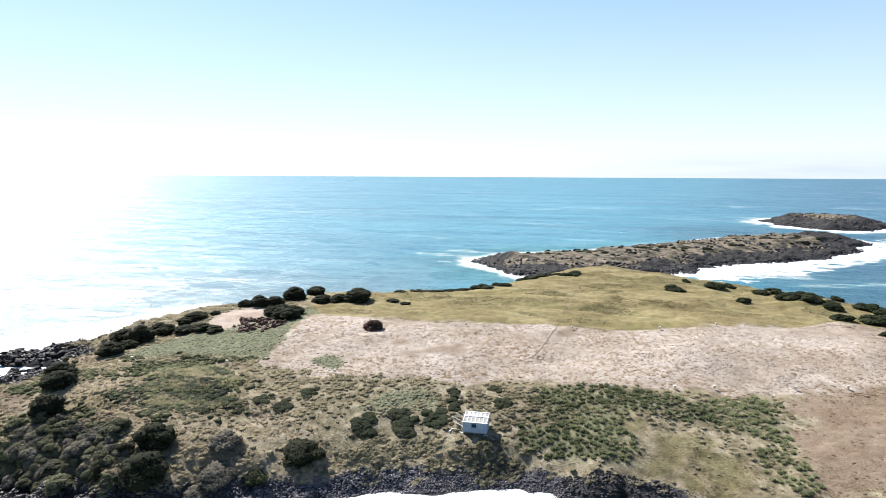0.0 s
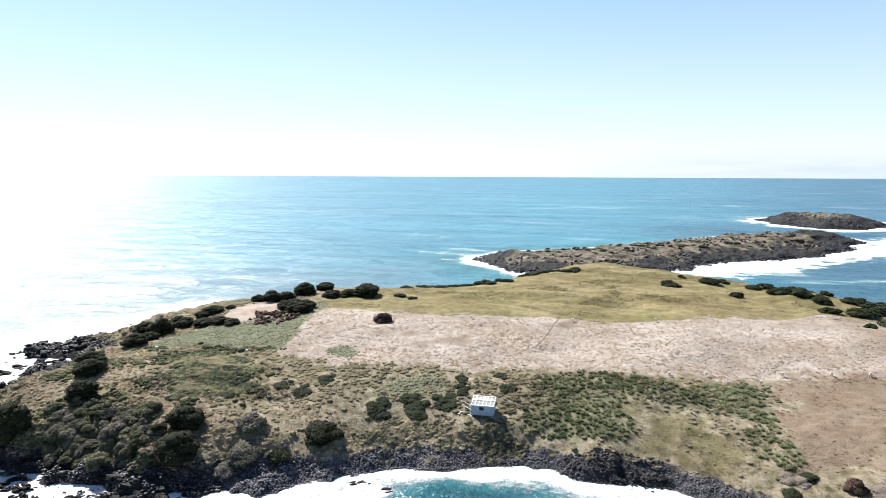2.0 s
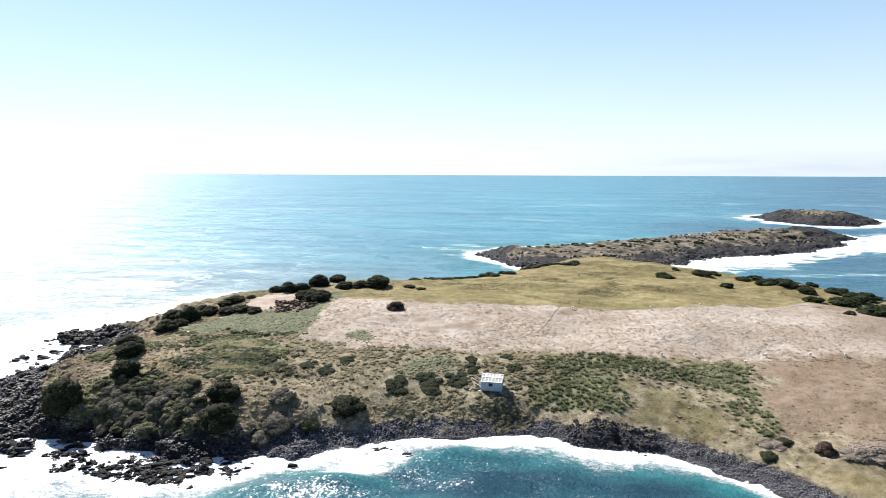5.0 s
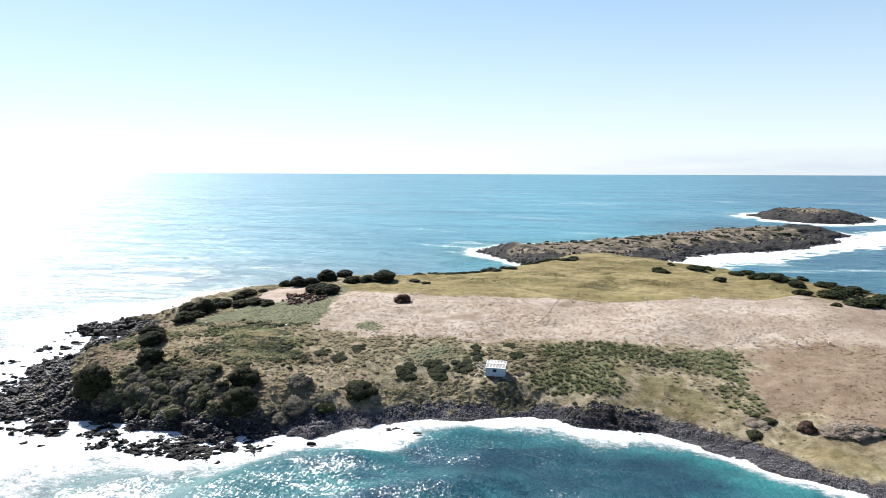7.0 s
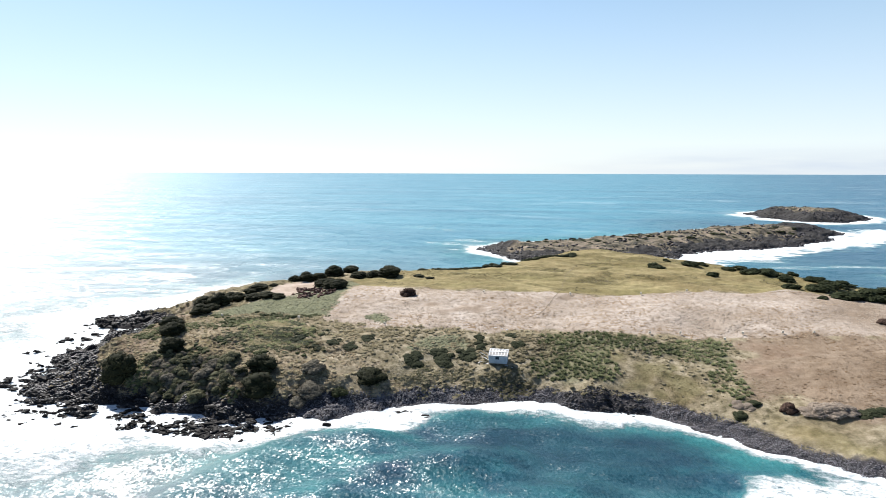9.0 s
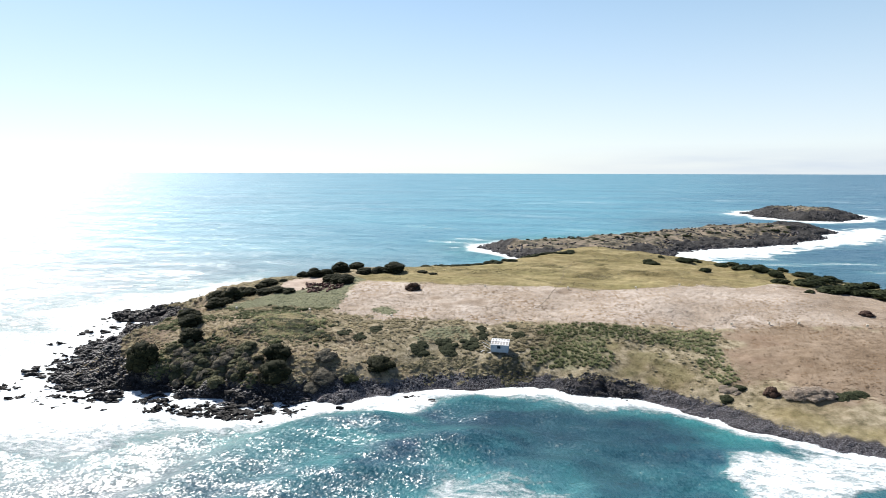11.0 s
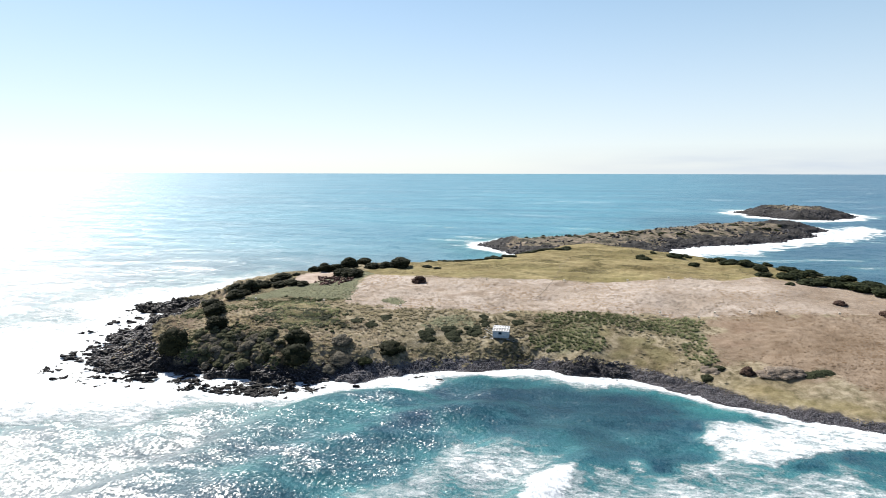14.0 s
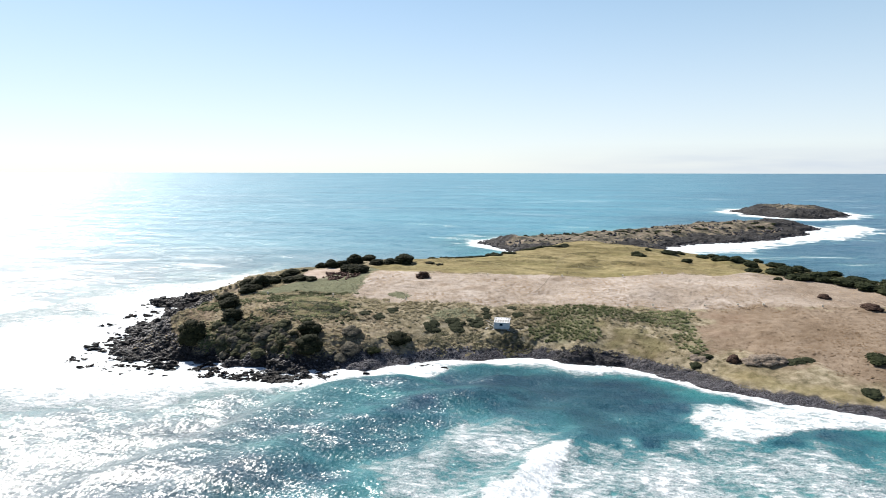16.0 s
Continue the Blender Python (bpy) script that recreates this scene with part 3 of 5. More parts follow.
# ---- the headland ----
gx, gy, quads = grid(np.arange(-168, 236, 0.9), np.arange(28, 300, 0.9))
gd = coast_head(gx, gy)
quads, gx, gy, gd = trimmed(quads, gd > -7, gx, gy, gd)
gz = head_height(gx, gy, gd)
straw = zone(gx, gy, STRAW_FIELD)
tan = np.maximum.reduce([0.62 * zone(gx, gy, o, 3.5, 4) for o in OLIVE_PATCHES] + [zone(gx, gy, TAN_FIELD, 7, 5)])
tan = np.maximum(tan, 0.75 * step(34, 46, gx) * step(17, 9, gd) * step(10, 14, gd) * step(150, 135, gy))
tan = np.maximum(tan, 0.75 * zone(gx, gy, BROWN_SLOPE, 5, 5))
tan = np.maximum(tan, step(35, 95, gx + 9 * fbm(gx / 15, gy / 8, 3, 42)) * 0.6 * straw)
# under LEAFY_BANK the moss tone also paints shade between the tussocks
moss = np.maximum.reduce([zone(gx, gy, MOSS_STRIP), 0.8 * zone(gx, gy, MOSS_PATCH), 0.6 * zone(gx, gy, LEAFY_BANK, 3), 0.6 * zone(gx, gy, LEAFY_WEST, 3), 0.62 * zone(gx, gy, GREEN_PATCH, 3, 3), 0.42 * zone(gx, gy, LAWN, 5, 6)])
brush = np.maximum(0.95 * zone(gx, gy, WEST_SLOPE, 6, 6) * np.clip(0.75 + 0.8 * fbm(gx / 8, gy / 8, 3, 49), 0.2, 1), np.maximum(0.3 * zone(gx, gy, HUT_YARD, 3, 3), 0.6 * zone(gx, gy, LOW_BANK, 3, 4)))
far_edge = 163 + 0.28 * np.maximum(gx - 20, 0)
meadow = np.maximum(step(-1.5, 1.5, gy - far_edge + 2 * fbm(gx / 6, gy / 6, 3, 44)) * step(-76, -66, gx),
                    np.maximum.reduce([0.6 * zone(gx, gy, LAWN, 5, 6), 0.55 * zone(gx, gy, WEST_LAWN, 4, 4), 0.56 * step(38, 46, gx) * step(100, 92, gy) * step(3, 6, gd) * step(12, 7, gd + 2 * fbm(gx / 6, gy / 6, 3, 45))]))
# olive patches and painted hollow shade share this layer
shaded_sward = np.maximum.reduce([0.55 * step(0.12, 0.45, fbm(gx / 17, gy / 7, 3, 51)) * meadow * (gy > 160)] + [0.75 * zone(gx, gy, o, 3.5, 5) for o in SHADED_SWARDS])
stone = step(1.5, -1.5, gd - beach_width(gx) * step(205, 150, gy) - 2.5 * step(150, 205, gy) + 1.5 * fbm(gx / 4, gy / 4, 3, 47))
stone = np.maximum(stone, zone(gx, gy, WEST_ROCK, 1.5, 2.0))
ledge_rock = np.exp(-((gx - 12) / 7.5) ** 4 - ((gy - 98.2) / 2.6) ** 4)
stone = np.maximum(stone, step(0.2, 0.5, ledge_rock))
shingle = stone * step(-64, -44, gx) * (1 - 0.35 * step(0.1, 0.4, ledge_rock))
headland = new("ground", mesh_of("ground", np.stack([gx, gy, gz], 1), quads, GROUND,
               {"brush": brush, "shaded_sward": shaded_sward, "straw": straw, "tan": tan, "rust": 0.48 * zone(gx, gy, RUST_PATCH, 6, 6) * np.clip(0.75 + 0.7 * fbm(gx / 9, gy / 5, 3, 57), 0, 1), "moss": moss, "meadow": meadow, "stone": stone, "shingle": shingle, "sand": np.maximum(zone(gx, gy, SAND_PATCH), 0.36 * zone(gx, gy, BARE_SOIL, 2.5, 2.5))}, True))
tagged(headland, "grassy headland of straw-coloured and olive fields with dark shore", "headland", kind="structure")


def footpath(points, wide):
    """A worn trail: a narrow winding strip laid on the ground."""
    xy = []
    for (ax, ay), (bx_, by_) in zip(points, points[1:]):
        n = max(2, int(math.hypot(bx_ - ax, by_ - ay) / 0.8))
        xy += [(ax + (bx_ - ax) * i / n, ay + (by_ - ay) * i / n) for i in range(n)]
    xy = np.array(xy)
    s = np.arange(len(xy)) * 0.8
    xy[:, 0] += 0.55 * fbm(s / 7, s * 0 + 3, 3, 48)
    w = wide * (0.75 + 0.5 * value_noise(s / 2, s * 0, 50))
    left, right = xy - np.stack([w / 2, 0 * w], 1), xy + np.stack([w / 2, 0 * w], 1)
    pts = np.concatenate([left, right])
    z = head_height(pts[:, 0], pts[:, 1]) + 0.07
    n = len(xy)
    faces = np.array([(i, n + i, n + i + 1, i + 1) for i in range(n - 1)])
    ob = new("footpath", mesh_of("footpath", np.column_stack([pts, z]), faces, SOIL, smooth=True))
    return tagged(ob, "narrow worn dirt trail through the grass", "path", kind="structure")


footpath([(-10, 134), (-7, 136), (-3, 141), (-1, 149), (1, 158), (2.5, 166), (4, 176), (5, 191), (7, 202), (10, 214), (17, 222)], 0.15)


def island(name, height, x0, x1, y0, y1, pitch, label):
    x, y, q = grid(np.arange(x0, x1, pitch), np.arange(y0, y1, pitch))
    z, d = height(x, y)
    q, x, y, z, d = trimmed(q, d > -6, x, y, z, d)
    if name == "rocky_isle":
        back = step(-30, -8, 0.796 * (y - 350) - 0.605 * (x + 30))
        rock = np.maximum.reduce([step(5, -5, d - 15 + 9 * back + 15 * fbm(x / 13, y / 13, 4, 52)), step(172, 196, x + 10 * fbm(x / 10, y / 10, 3, 53)), step(-22, -34, x + 6 * fbm(x / 9, y / 9, 3, 55))])
    else:
        rock = step(44, 14, d + 12 * fbm(x / 15, y / 15, 3, 54))
    z = z + rock * step(-1, 2, d) * (1.0 * np.abs(fbm((x + 0.6 * y) / 9, (y - 0.6 * x) / 3.5, 3, 56)) + 0.9 * np.abs(fbm(x / 2.6, y / 2.0, 2, 58)))
    z = z + 0.55 * step(8, 16, d) * fbm(x / 9, y / 9, 3, 59)
    ob = new(name, mesh_of(name, np.stack([x, y, z], 1), q, ISLAND, {"stone": rock}))
    return tagged(ob, label, "island", kind="structure")


island("rocky_isle", isle_height, -60, 240, 300, 545, 1.1, "low rocky isle with dry grass on top")
island("rocky_islet", islet_height, 190, 350, 600, 800, 2.0, "bare dark rocky islet ringed by surf")


# ---- the sea ----
def graded(stops):
    """Lines of a grid, from a list of (start, pitch) to the last start."""
    out = [np.arange(a, b, pitch) for (a, pitch), (b, _) in zip(stops, stops[1:])]
    return np.concatenate(out + [[stops[-1][0]]])


FOAM_PATCH = rounded([(29.5, 62), (33.5, 69), (41, 73), (54, 73), (66, 70), (96, 56), (94, 50), (70, 63), (55, 61), (45, 52.5), (35, 50.5)])
BEACH_WASH = rounded([(-56, 77), (-46, 77), (-39, 75.5), (-34, 75.5), (-29, 77), (-26.5, 82.5), (-24, 90), (-17, 95), (-24, 96), (-36, 90), (-48, 84)], 1)
FOAM_LACE = rounded([(-30, 24), (-24, 40), (-9, 55), (0, 50), (14, 46), (34, 52), (60, 52), (90, 46), (90, 14), (40, 10), (-10, 8)])
ISLE_SURF = rounded([(54, 330), (72, 360), (106, 396), (150, 412), (180, 440), (224, 508), (268, 566), (290, 544), (262, 478), (204, 418), (154, 382), (118, 345), (82, 314)])
BREAKER = rounded([(10, 51.5), (5, 46), (1, 42), (-2, 36), (-5.5, 29.5), (-9, 24), (-8, 18), (2, 20), (4, 30), (4, 37), (6, 43.5)], 1)


def ridge(x, y, line, front, back, high):
    """The height of a wave along a line in plan: steep on its left side, gentle on its right."""
    best, side = np.full(x.shape, 1e9), np.zeros(x.shape)
    for (ax, ay), (bx_, by_) in zip(line, line[1:]):
        ex, ey = bx_ - ax, by_ - ay
        t = np.clip(((x - ax) * ex + (y - ay) * ey) / (ex * ex + ey * ey), 0, 1)
        far = np.hypot(x - ax - t * ex, y - ay - t * ey)
        side = np.where(far < best, ex * (y - ay) - ey * (x - ax), side)
        best = np.minimum(best, far)
    ends = np.minimum(np.hypot(x - line[0][0], y - line[0][1]), np.hypot(x - line[-1][0], y - line[-1][1]))
    return high * np.exp(-(best / np.where(side > 0, front, back)) ** 2) * step(0, 14, ends)


sx, sy, squads = grid(graded([(-6000, 500), (-1500, 60), (-420, 8), (-190, 2.0), (-130, 1.3), (100, 3.0), (360, 20), (1500, 500), (6000, 1)]),
                      graded([(-1500, 200), (-100, 10), (0, 1.3), (120, 1.6), (230, 4), (320, 3), (800, 25), (1500, 250), (6500, 1)]))
near = (np.abs(sx) < 700) & (sy > -150) & (sy < 1100)
off_head = np.full(sx.shape, 500.0)
off_isle, off_islet = off_head.copy(), off_head.copy()
off_head[near] = -inside(sx[near], sy[near], HEAD_COAST)
off_isle[near] = -inside(sx[near], sy[near], ISLE_COAST)
off_islet[near] = -inside(sx[near], sy[near], ISLET_COAST)
west_side = step(-118, -132, sx) * step(70, 90, sy)
# off the point the white spreads wider, in part painted sun glitter
surf_glitter_width = 7.5 + 3.0 * step(-50, -30, sx) * step(22, 5, sx) * step(140, 110, sy) + 0.46 * np.maximum(-34 - sx, 0) * step(140, 90, sy) + 30 * west_side + 15 * step(135, 165, sy) * step(40, -20, sx) - 1.0 * step(25, 40, sx) * step(140, 100, sy)
wob = 1 + 0.45 * fbm(sx / 14, sy / 14, 3, 60)
foam = 1.25 * step(1.3, 0.05, off_head / (surf_glitter_width * wob)) ** (1.4 - 0.5 * step(-52, -70, sx))
foam = foam * (1 - 0.12 * west_side * step(4, 10, off_head))
foam = np.maximum(foam, 1.3 * step(1.15, 0.1, off_isle / (22 * wob)))
foam = np.maximum(foam, 1.3 * step(1.15, 0.1, off_islet / (36 * wob)))
foam = np.maximum(foam, 0.98 * zone(sx, sy, ISLE_SURF, 9, 11, 62) * near)
foam = np.maximum(foam, (0.88 + 0.1 * fbm(sx / 5, sy / 3, 3, 63)) * zone(sx, sy, FOAM_PATCH, 1.6, 2, 64) * near)
foam = np.maximum(foam, (0.66 + 0.14 * fbm(sx / 9, sy / 6, 3, 65)) * zone(sx, sy, FOAM_LACE, 5, 6, 66) * near)
foam = np.maximum(foam, (0.98 + 0.2 * fbm(sx / 5, sy / 4, 3, 79)) * zone(sx, sy, BEACH_WASH, 2.0, 2.4, 77) * near)
foam = np.maximum(foam, 1.1 * zone(sx, sy, BREAKER, 1.3, 1.6, 76) * near)
streak = step(0.36, 0.8, fbm(sx / 45, sy / 14, 4, 68)) * step(900, 300, sy) * step(-250, -60, sx)
foam = np.maximum(foam, 0.62 * streak * step(20, 50, off_head))
shallow = np.clip((1 - 0.6 * step(-45, -66, sx)) * step(16 + 5 * fbm(sx / 15, sy / 15, 2, 74), 3, off_head) + 0.75 * step(60, 10, off_isle) * step(90, 40, sx) + 0.7 * zone(sx, sy, FOAM_LACE, 10, 8, 66) * near + 0.75 * zone(sx, sy, TURQUOISE_WATER, 9, 8, 67) * near * np.clip(0.6 + 1.4 * fbm(sx / 16, sy / 7, 3, 69), 0, 1), 0, 1)
bay_water = step(120, 60, off_head) * step(150, 110, sy)
far_off = step(120, 900, np.hypot(sx, sy))
fade = step(420, 150, np.hypot(sx, sy - 60))
sz = fade * (0.22 * fbm(sx / 16, sy / 7, 2, 70) + 0.12 * fbm(sx / 5, sy / 3.5, 2, 72)) - 0.05
for line, front, back, high in (([(-78, 4), (-68, 21.6), (-63, 30), (-58.4, 40.3), (-54.4, 52.5), (-48.3, 63.7), (-37, 71.2), (-22, 77)], 4.5, 14.0, 2.7),
                                ([(-70, -4), (-56, 14), (-47, 30), (-39, 46), (-28, 58), (-14, 66), (0, 69)], 4.5, 11.0, 1.7),
                                ([(-84, 40), (-74, 52), (-66, 62), (-52, 71)], 4.0, 8.0, 0.9),
                                ([(-50, -12), (-38, 10), (-28, 26), (-14, 42), (-4, 55), (12, 62)], 4.0, 9.0, 0.9),
                                ([(-14, 12), (-6.7, 26), (-3.3, 30.6), (0.3, 38.4), (4.4, 44), (8.7, 49.2), (16, 56)], 3.5, 5.0, 1.5)):
    sz = sz + near * ridge(sx, sy, line, front, back, high)
sz = sz + 0.35 * zone(sx, sy, FOAM_PATCH, 3, 2, 64) * near
sea = new("water", mesh_of("water", np.stack([sx, sy, sz], 1), squads, SEA, {"foam": foam, "shallow": shallow, "bay": bay_water, "navy": np.maximum(0.78 * zone(sx, sy, NAVY_WATER, 8, 6, 78), 0.6 * step(60, 130, sx) * step(130, 230, sy) * step(760, 520, sy)) * near, "far": far_off, "east_dim": step(0.04, 0.46, sx / np.maximum(sy + 80, 50)) * step(160, 480, sy), "glare_grey": step(-32, -80, sx) * step(420, 160, sy)}, True))
tagged(sea, "blue-green ocean with sun glitter and white surf", "sea", kind="structure")

# ---- rocks ----
rng = np.random.RandomState(11)


def ico(level):
    bm = bmesh.new()
    bmesh.ops.create_icosphere(bm, subdivisions=level, radius=1.0)
    v = np.array([p.co for p in bm.verts])
    f = np.array([[p.index for p in face.verts] for face in bm.faces])
    bm.free()
    return v, f


def turned(n):
    """n random turns."""
    q = rng.normal(size=(n, 4))
    q /= np.linalg.norm(q, axis=1)[:, None]
    w, x, y, z = q.T
    return np.stack([1 - 2 * (y * y + z * z), 2 * (x * y - z * w), 2 * (x * z + y * w), 2 * (x * y + z * w), 1 - 2 * (x * x + z * z),
                     2 * (y * z - x * w), 2 * (x * z - y * w), 2 * (y * z + x * w), 1 - 2 * (x * x + y * y)], 1).reshape(n, 3, 3)


def scatter(n, x0, x1, y0, y1, weight):
    """n plan points, kept by chance where weight(x, y, d) is high."""
    out_x, out_y = [], []
    got = 0
    for _ in range(60):
        x, y = rng.uniform(x0, x1, 4 * n), rng.uniform(y0, y1, 4 * n)
        d = coast_head(x, y)
        ok = rng.rand(4 * n) < weight(x, y, d)
        out_x.append(x[ok])
        out_y.append(y[ok])
        got += ok.sum()
        if got >= n:
            break
    return np.concatenate(out_x)[:n], np.concatenate(out_y)[:n]


def stones(name, x, y, z, size, material, label, flat=0.65, level=1):
    """Many loose stones in one mesh."""
    v, f = ico(level)
    n = len(x)
    shape = v[None] * (1 + 0.28 * rng.normal(size=(n, len(v), 1)).clip(-1.5, 1.5)) * rng.uniform(0.65, 1.25, (n, 1, 3))
    shape = np.einsum("nij,nkj->nki", turned(n), shape) * size[:, None, None] * np.array([1, 1, flat])
    verts = shape + np.stack([x, y, z], 1)[:, None]
    faces = f[None] + (np.arange(n) * len(v))[:, None, None]
    ob = new(name, mesh_of(name, verts.reshape(-1, 3), faces.reshape(-1, 3), material))
    return tagged(ob, label, "stones", kind="stuff")


bx, by = scatter(22000, -125, 130, 40, 112, lambda x, y, d: ((d > -0.8) & (d < beach_width(x) + 0.6)) * (1 - 0.6 * step(2.0, 4.0, d)) * np.clip((x + 86) / 14, 0, 1) * (np.hypot((x - 12) / 8, (y - 98.2) / 2.6) > 0.9))
stones("beach_cobbles", bx, by, head_height(bx, by) + 0.05, (0.085 + 0.11 * rng.rand(len(bx)) ** 2) * np.where(bx < -20, 1.25, 1), COBBLE,
       "dark grey rounded basalt cobbles on the beach")

rock_meshes = []
for k in range(9):
    bm = bmesh.new()
    for lump in range(3):
        o = rng.normal(size=3) * [0.45, 0.3, 0.1]
        made = [bm.verts.new(o + rng.uniform(-1, 1, 3) * [0.75, 0.55, 0.36]) for _ in range(13)]
        hull = bmesh.ops.convex_hull(bm, input=made)
        bmesh.ops.delete(bm, geom=list({v for v in hull["geom_interior"] + hull["geom_unused"] if isinstance(v, bmesh.types.BMVert)}), context="VERTS")
    bmesh.ops.bevel(bm, geom=list(bm.edges), offset=0.035, segments=1, affect="EDGES")
    rock_meshes.append(bm_mesh("shore_rock", bm, BASALT))


def rocks(n, x0, x1, y0, y1, weight, low, high, group, lean=25, rise=(0.8, 1.3), tip=13, long=1.0, joined=""):
    x, y = scatter(n, x0, x1, y0, y1, weight)
    verts, tris, count = [], [], 0
    for px, py, pz in zip(x, y, head_height(x, y)):
        s = low + (high - low) * rng.rand() ** 2.2
        me = rock_meshes[rng.randint(9)]
        m = pose(px, py, max(pz, -0.3) + 0.12 * s, rng.uniform(-tip, tip), rng.uniform(-tip, tip), lean + rng.normal() * 35) @ Matrix.Diagonal((s * long, s, s * rng.uniform(*rise), 1))
        if joined:
            me.calc_loop_triangles()
            verts += [m @ v.co for v in me.vertices]
            tris += [[count + i for i in t.vertices] for t in me.loop_triangles]
            count += len(me.vertices)
        else:
            ob = new("shore_rock", me)
            ob.matrix_basis = m
            tagged(ob, "dark wet basalt rock at the tide line", "rock", group)
    if joined:
        tagged(new(joined, mesh_of(joined, [tuple(v) for v in verts], tris, BASALT)), "dark wet basalt rocks in white water", "rocks", kind="stuff")


rocks(150, -135, -52, 62, 100, lambda x, y, d: (d > -3) & (d < 7) & ((head_height(x, y, d) > -0.25) | (x > -70)), 0.45, 1.35, "rocks of the point", lean=8, rise=(0.6, 1.0), tip=11, long=1.35)
rocks(85, -146, -112, 88, 140, lambda x, y, d: (d > -5) & (d < 11), 0.6, 2.0, "rocks of the west shore", rise=(0.8, 1.4), tip=20)
rocks(28, -150, -125, 106, 142, lambda x, y, d: (d > -13) & (d < -0.5) & (fbm(x / 7, y / 7, 2, 84) > 0.0), 0.6, 1.8, "rocks of the west shore", rise=(0.7, 1.2), tip=18, joined="west_awash_rocks")
rocks(70, -158, -128, 136, 170, lambda x, y, d: (d > -2) & (d < 9), 0.9, 2.3, "rocks of the west outcrop", rise=(0.9, 1.5), tip=22, joined="outcrop_rocks")
rocks(220, -128, -54, 60, 112, lambda x, y, d: (d > -6.5) & (d < 0) & (fbm(x / 5, y / 3, 2, 88) > -0.25), 0.35, 1.0, "rocks awash off the point", lean=8, rise=(0.9, 1.5), tip=28, long=1.2, joined="point_awash_rocks")
rocks(190, -90, -50, 62, 86, lambda x, y, d: (d > -5.5) & (d < 1.5) & (fbm(x / 4, y / 2.5, 2, 81) > -0.3), 0.4, 1.05, "", lean=8, rise=(1.0, 1.6), tip=28, long=1.2, joined="point_apron_rocks")
rocks(12, -44, -24, 74, 92, lambda x, y, d: (d > -9) & (d < -3), 0.6, 1.3, "rocks awash in the bay")
rocks(24, 4, 21, 93, 101, lambda x, y, d: (d > -2) & (d < 3), 0.4, 1.0, "ledge rocks of the bay", rise=(0.6, 0.9), tip=20, long=1.2)
rocks(46, 3, 21, 94, 102.5, lambda x, y, d: np.exp(-((x - 12) / 7.8) ** 4 - ((y - 98.4) / 3.0) ** 4) > 0.3, 0.3, 0.75, "", rise=(0.35, 0.65), tip=20, long=1.3, joined="ledge_blocks")
lx, ly = scatter(1300, 2, 22, 94, 103, lambda x, y, d: np.exp(-((x - 12) / 8.2) ** 4 - ((y - 98.4) / 3.2) ** 4) > 0.2)
stones("ledge_rubble", lx, ly, np.maximum(head_height(lx, ly), -0.2) + 0.06, 0.10 + 0.22 * rng.rand(len(lx)) ** 2, RUBBLE, "blue-grey broken stones on the low ledge", 0.6)
wx, wy = scatter(15000, -155, -40, 62, 165, lambda x, y, d: (d > -0.8) * np.maximum(d < beach_width(x) + 1.2, inside(x, y, WEST_ROCK) > 0) * (head_height(x, y, d) > 0.0) * np.where(d < 4, fbm(x / 5, y / 1.8, 3, 82) > -0.05, 0.7) * np.clip((-50 - x) / 14, 0, 1))
stones("shore_rubble", wx, wy, np.maximum(head_height(wx, wy), -0.2) + 0.1, 0.13 + 0.36 * rng.rand(len(wx)) ** 2, RUBBLE, "black jagged rubble along the rocky point", 0.6)


def island_stones(name, height, n, x0, x1, y0, y1, low, high, reach, label):
    x, y = rng.uniform(x0, x1, n * 6), rng.uniform(y0, y1, n * 6)
    z, d = height(x, y)
    ok = (d > -4) & ((d < reach * rng.rand(len(d)) ** 0.9) | (fbm(x / 8, y / 8, 2, 92) > 0.25)) & (rng.rand(len(d)) < 0.12) | (d > -4) & (d < reach * rng.rand(len(d)) ** 0.9) & ((0.796 * (y - 350) - 0.605 * (x + 30) < -14) | (x < -28) | (x > 174))
    x, y, z = x[ok][:n], y[ok][:n], z[ok][:n]
    stones(name, x, y, np.maximum(z, -0.2) + 0.2, low + (high - low) * rng.rand(len(x)) ** 2, ISLESTONE, label, 0.75)


island_stones("isle_rocks", isle_height, 11000, -60, 240, 305, 565, 0.35, 1.2, 23, "black broken basalt along the isle's shore")
island_stones("islet_rocks", islet_height, 3600, 195, 345, 605, 795, 0.4, 1.4, 40, "black broken basalt over the islet")

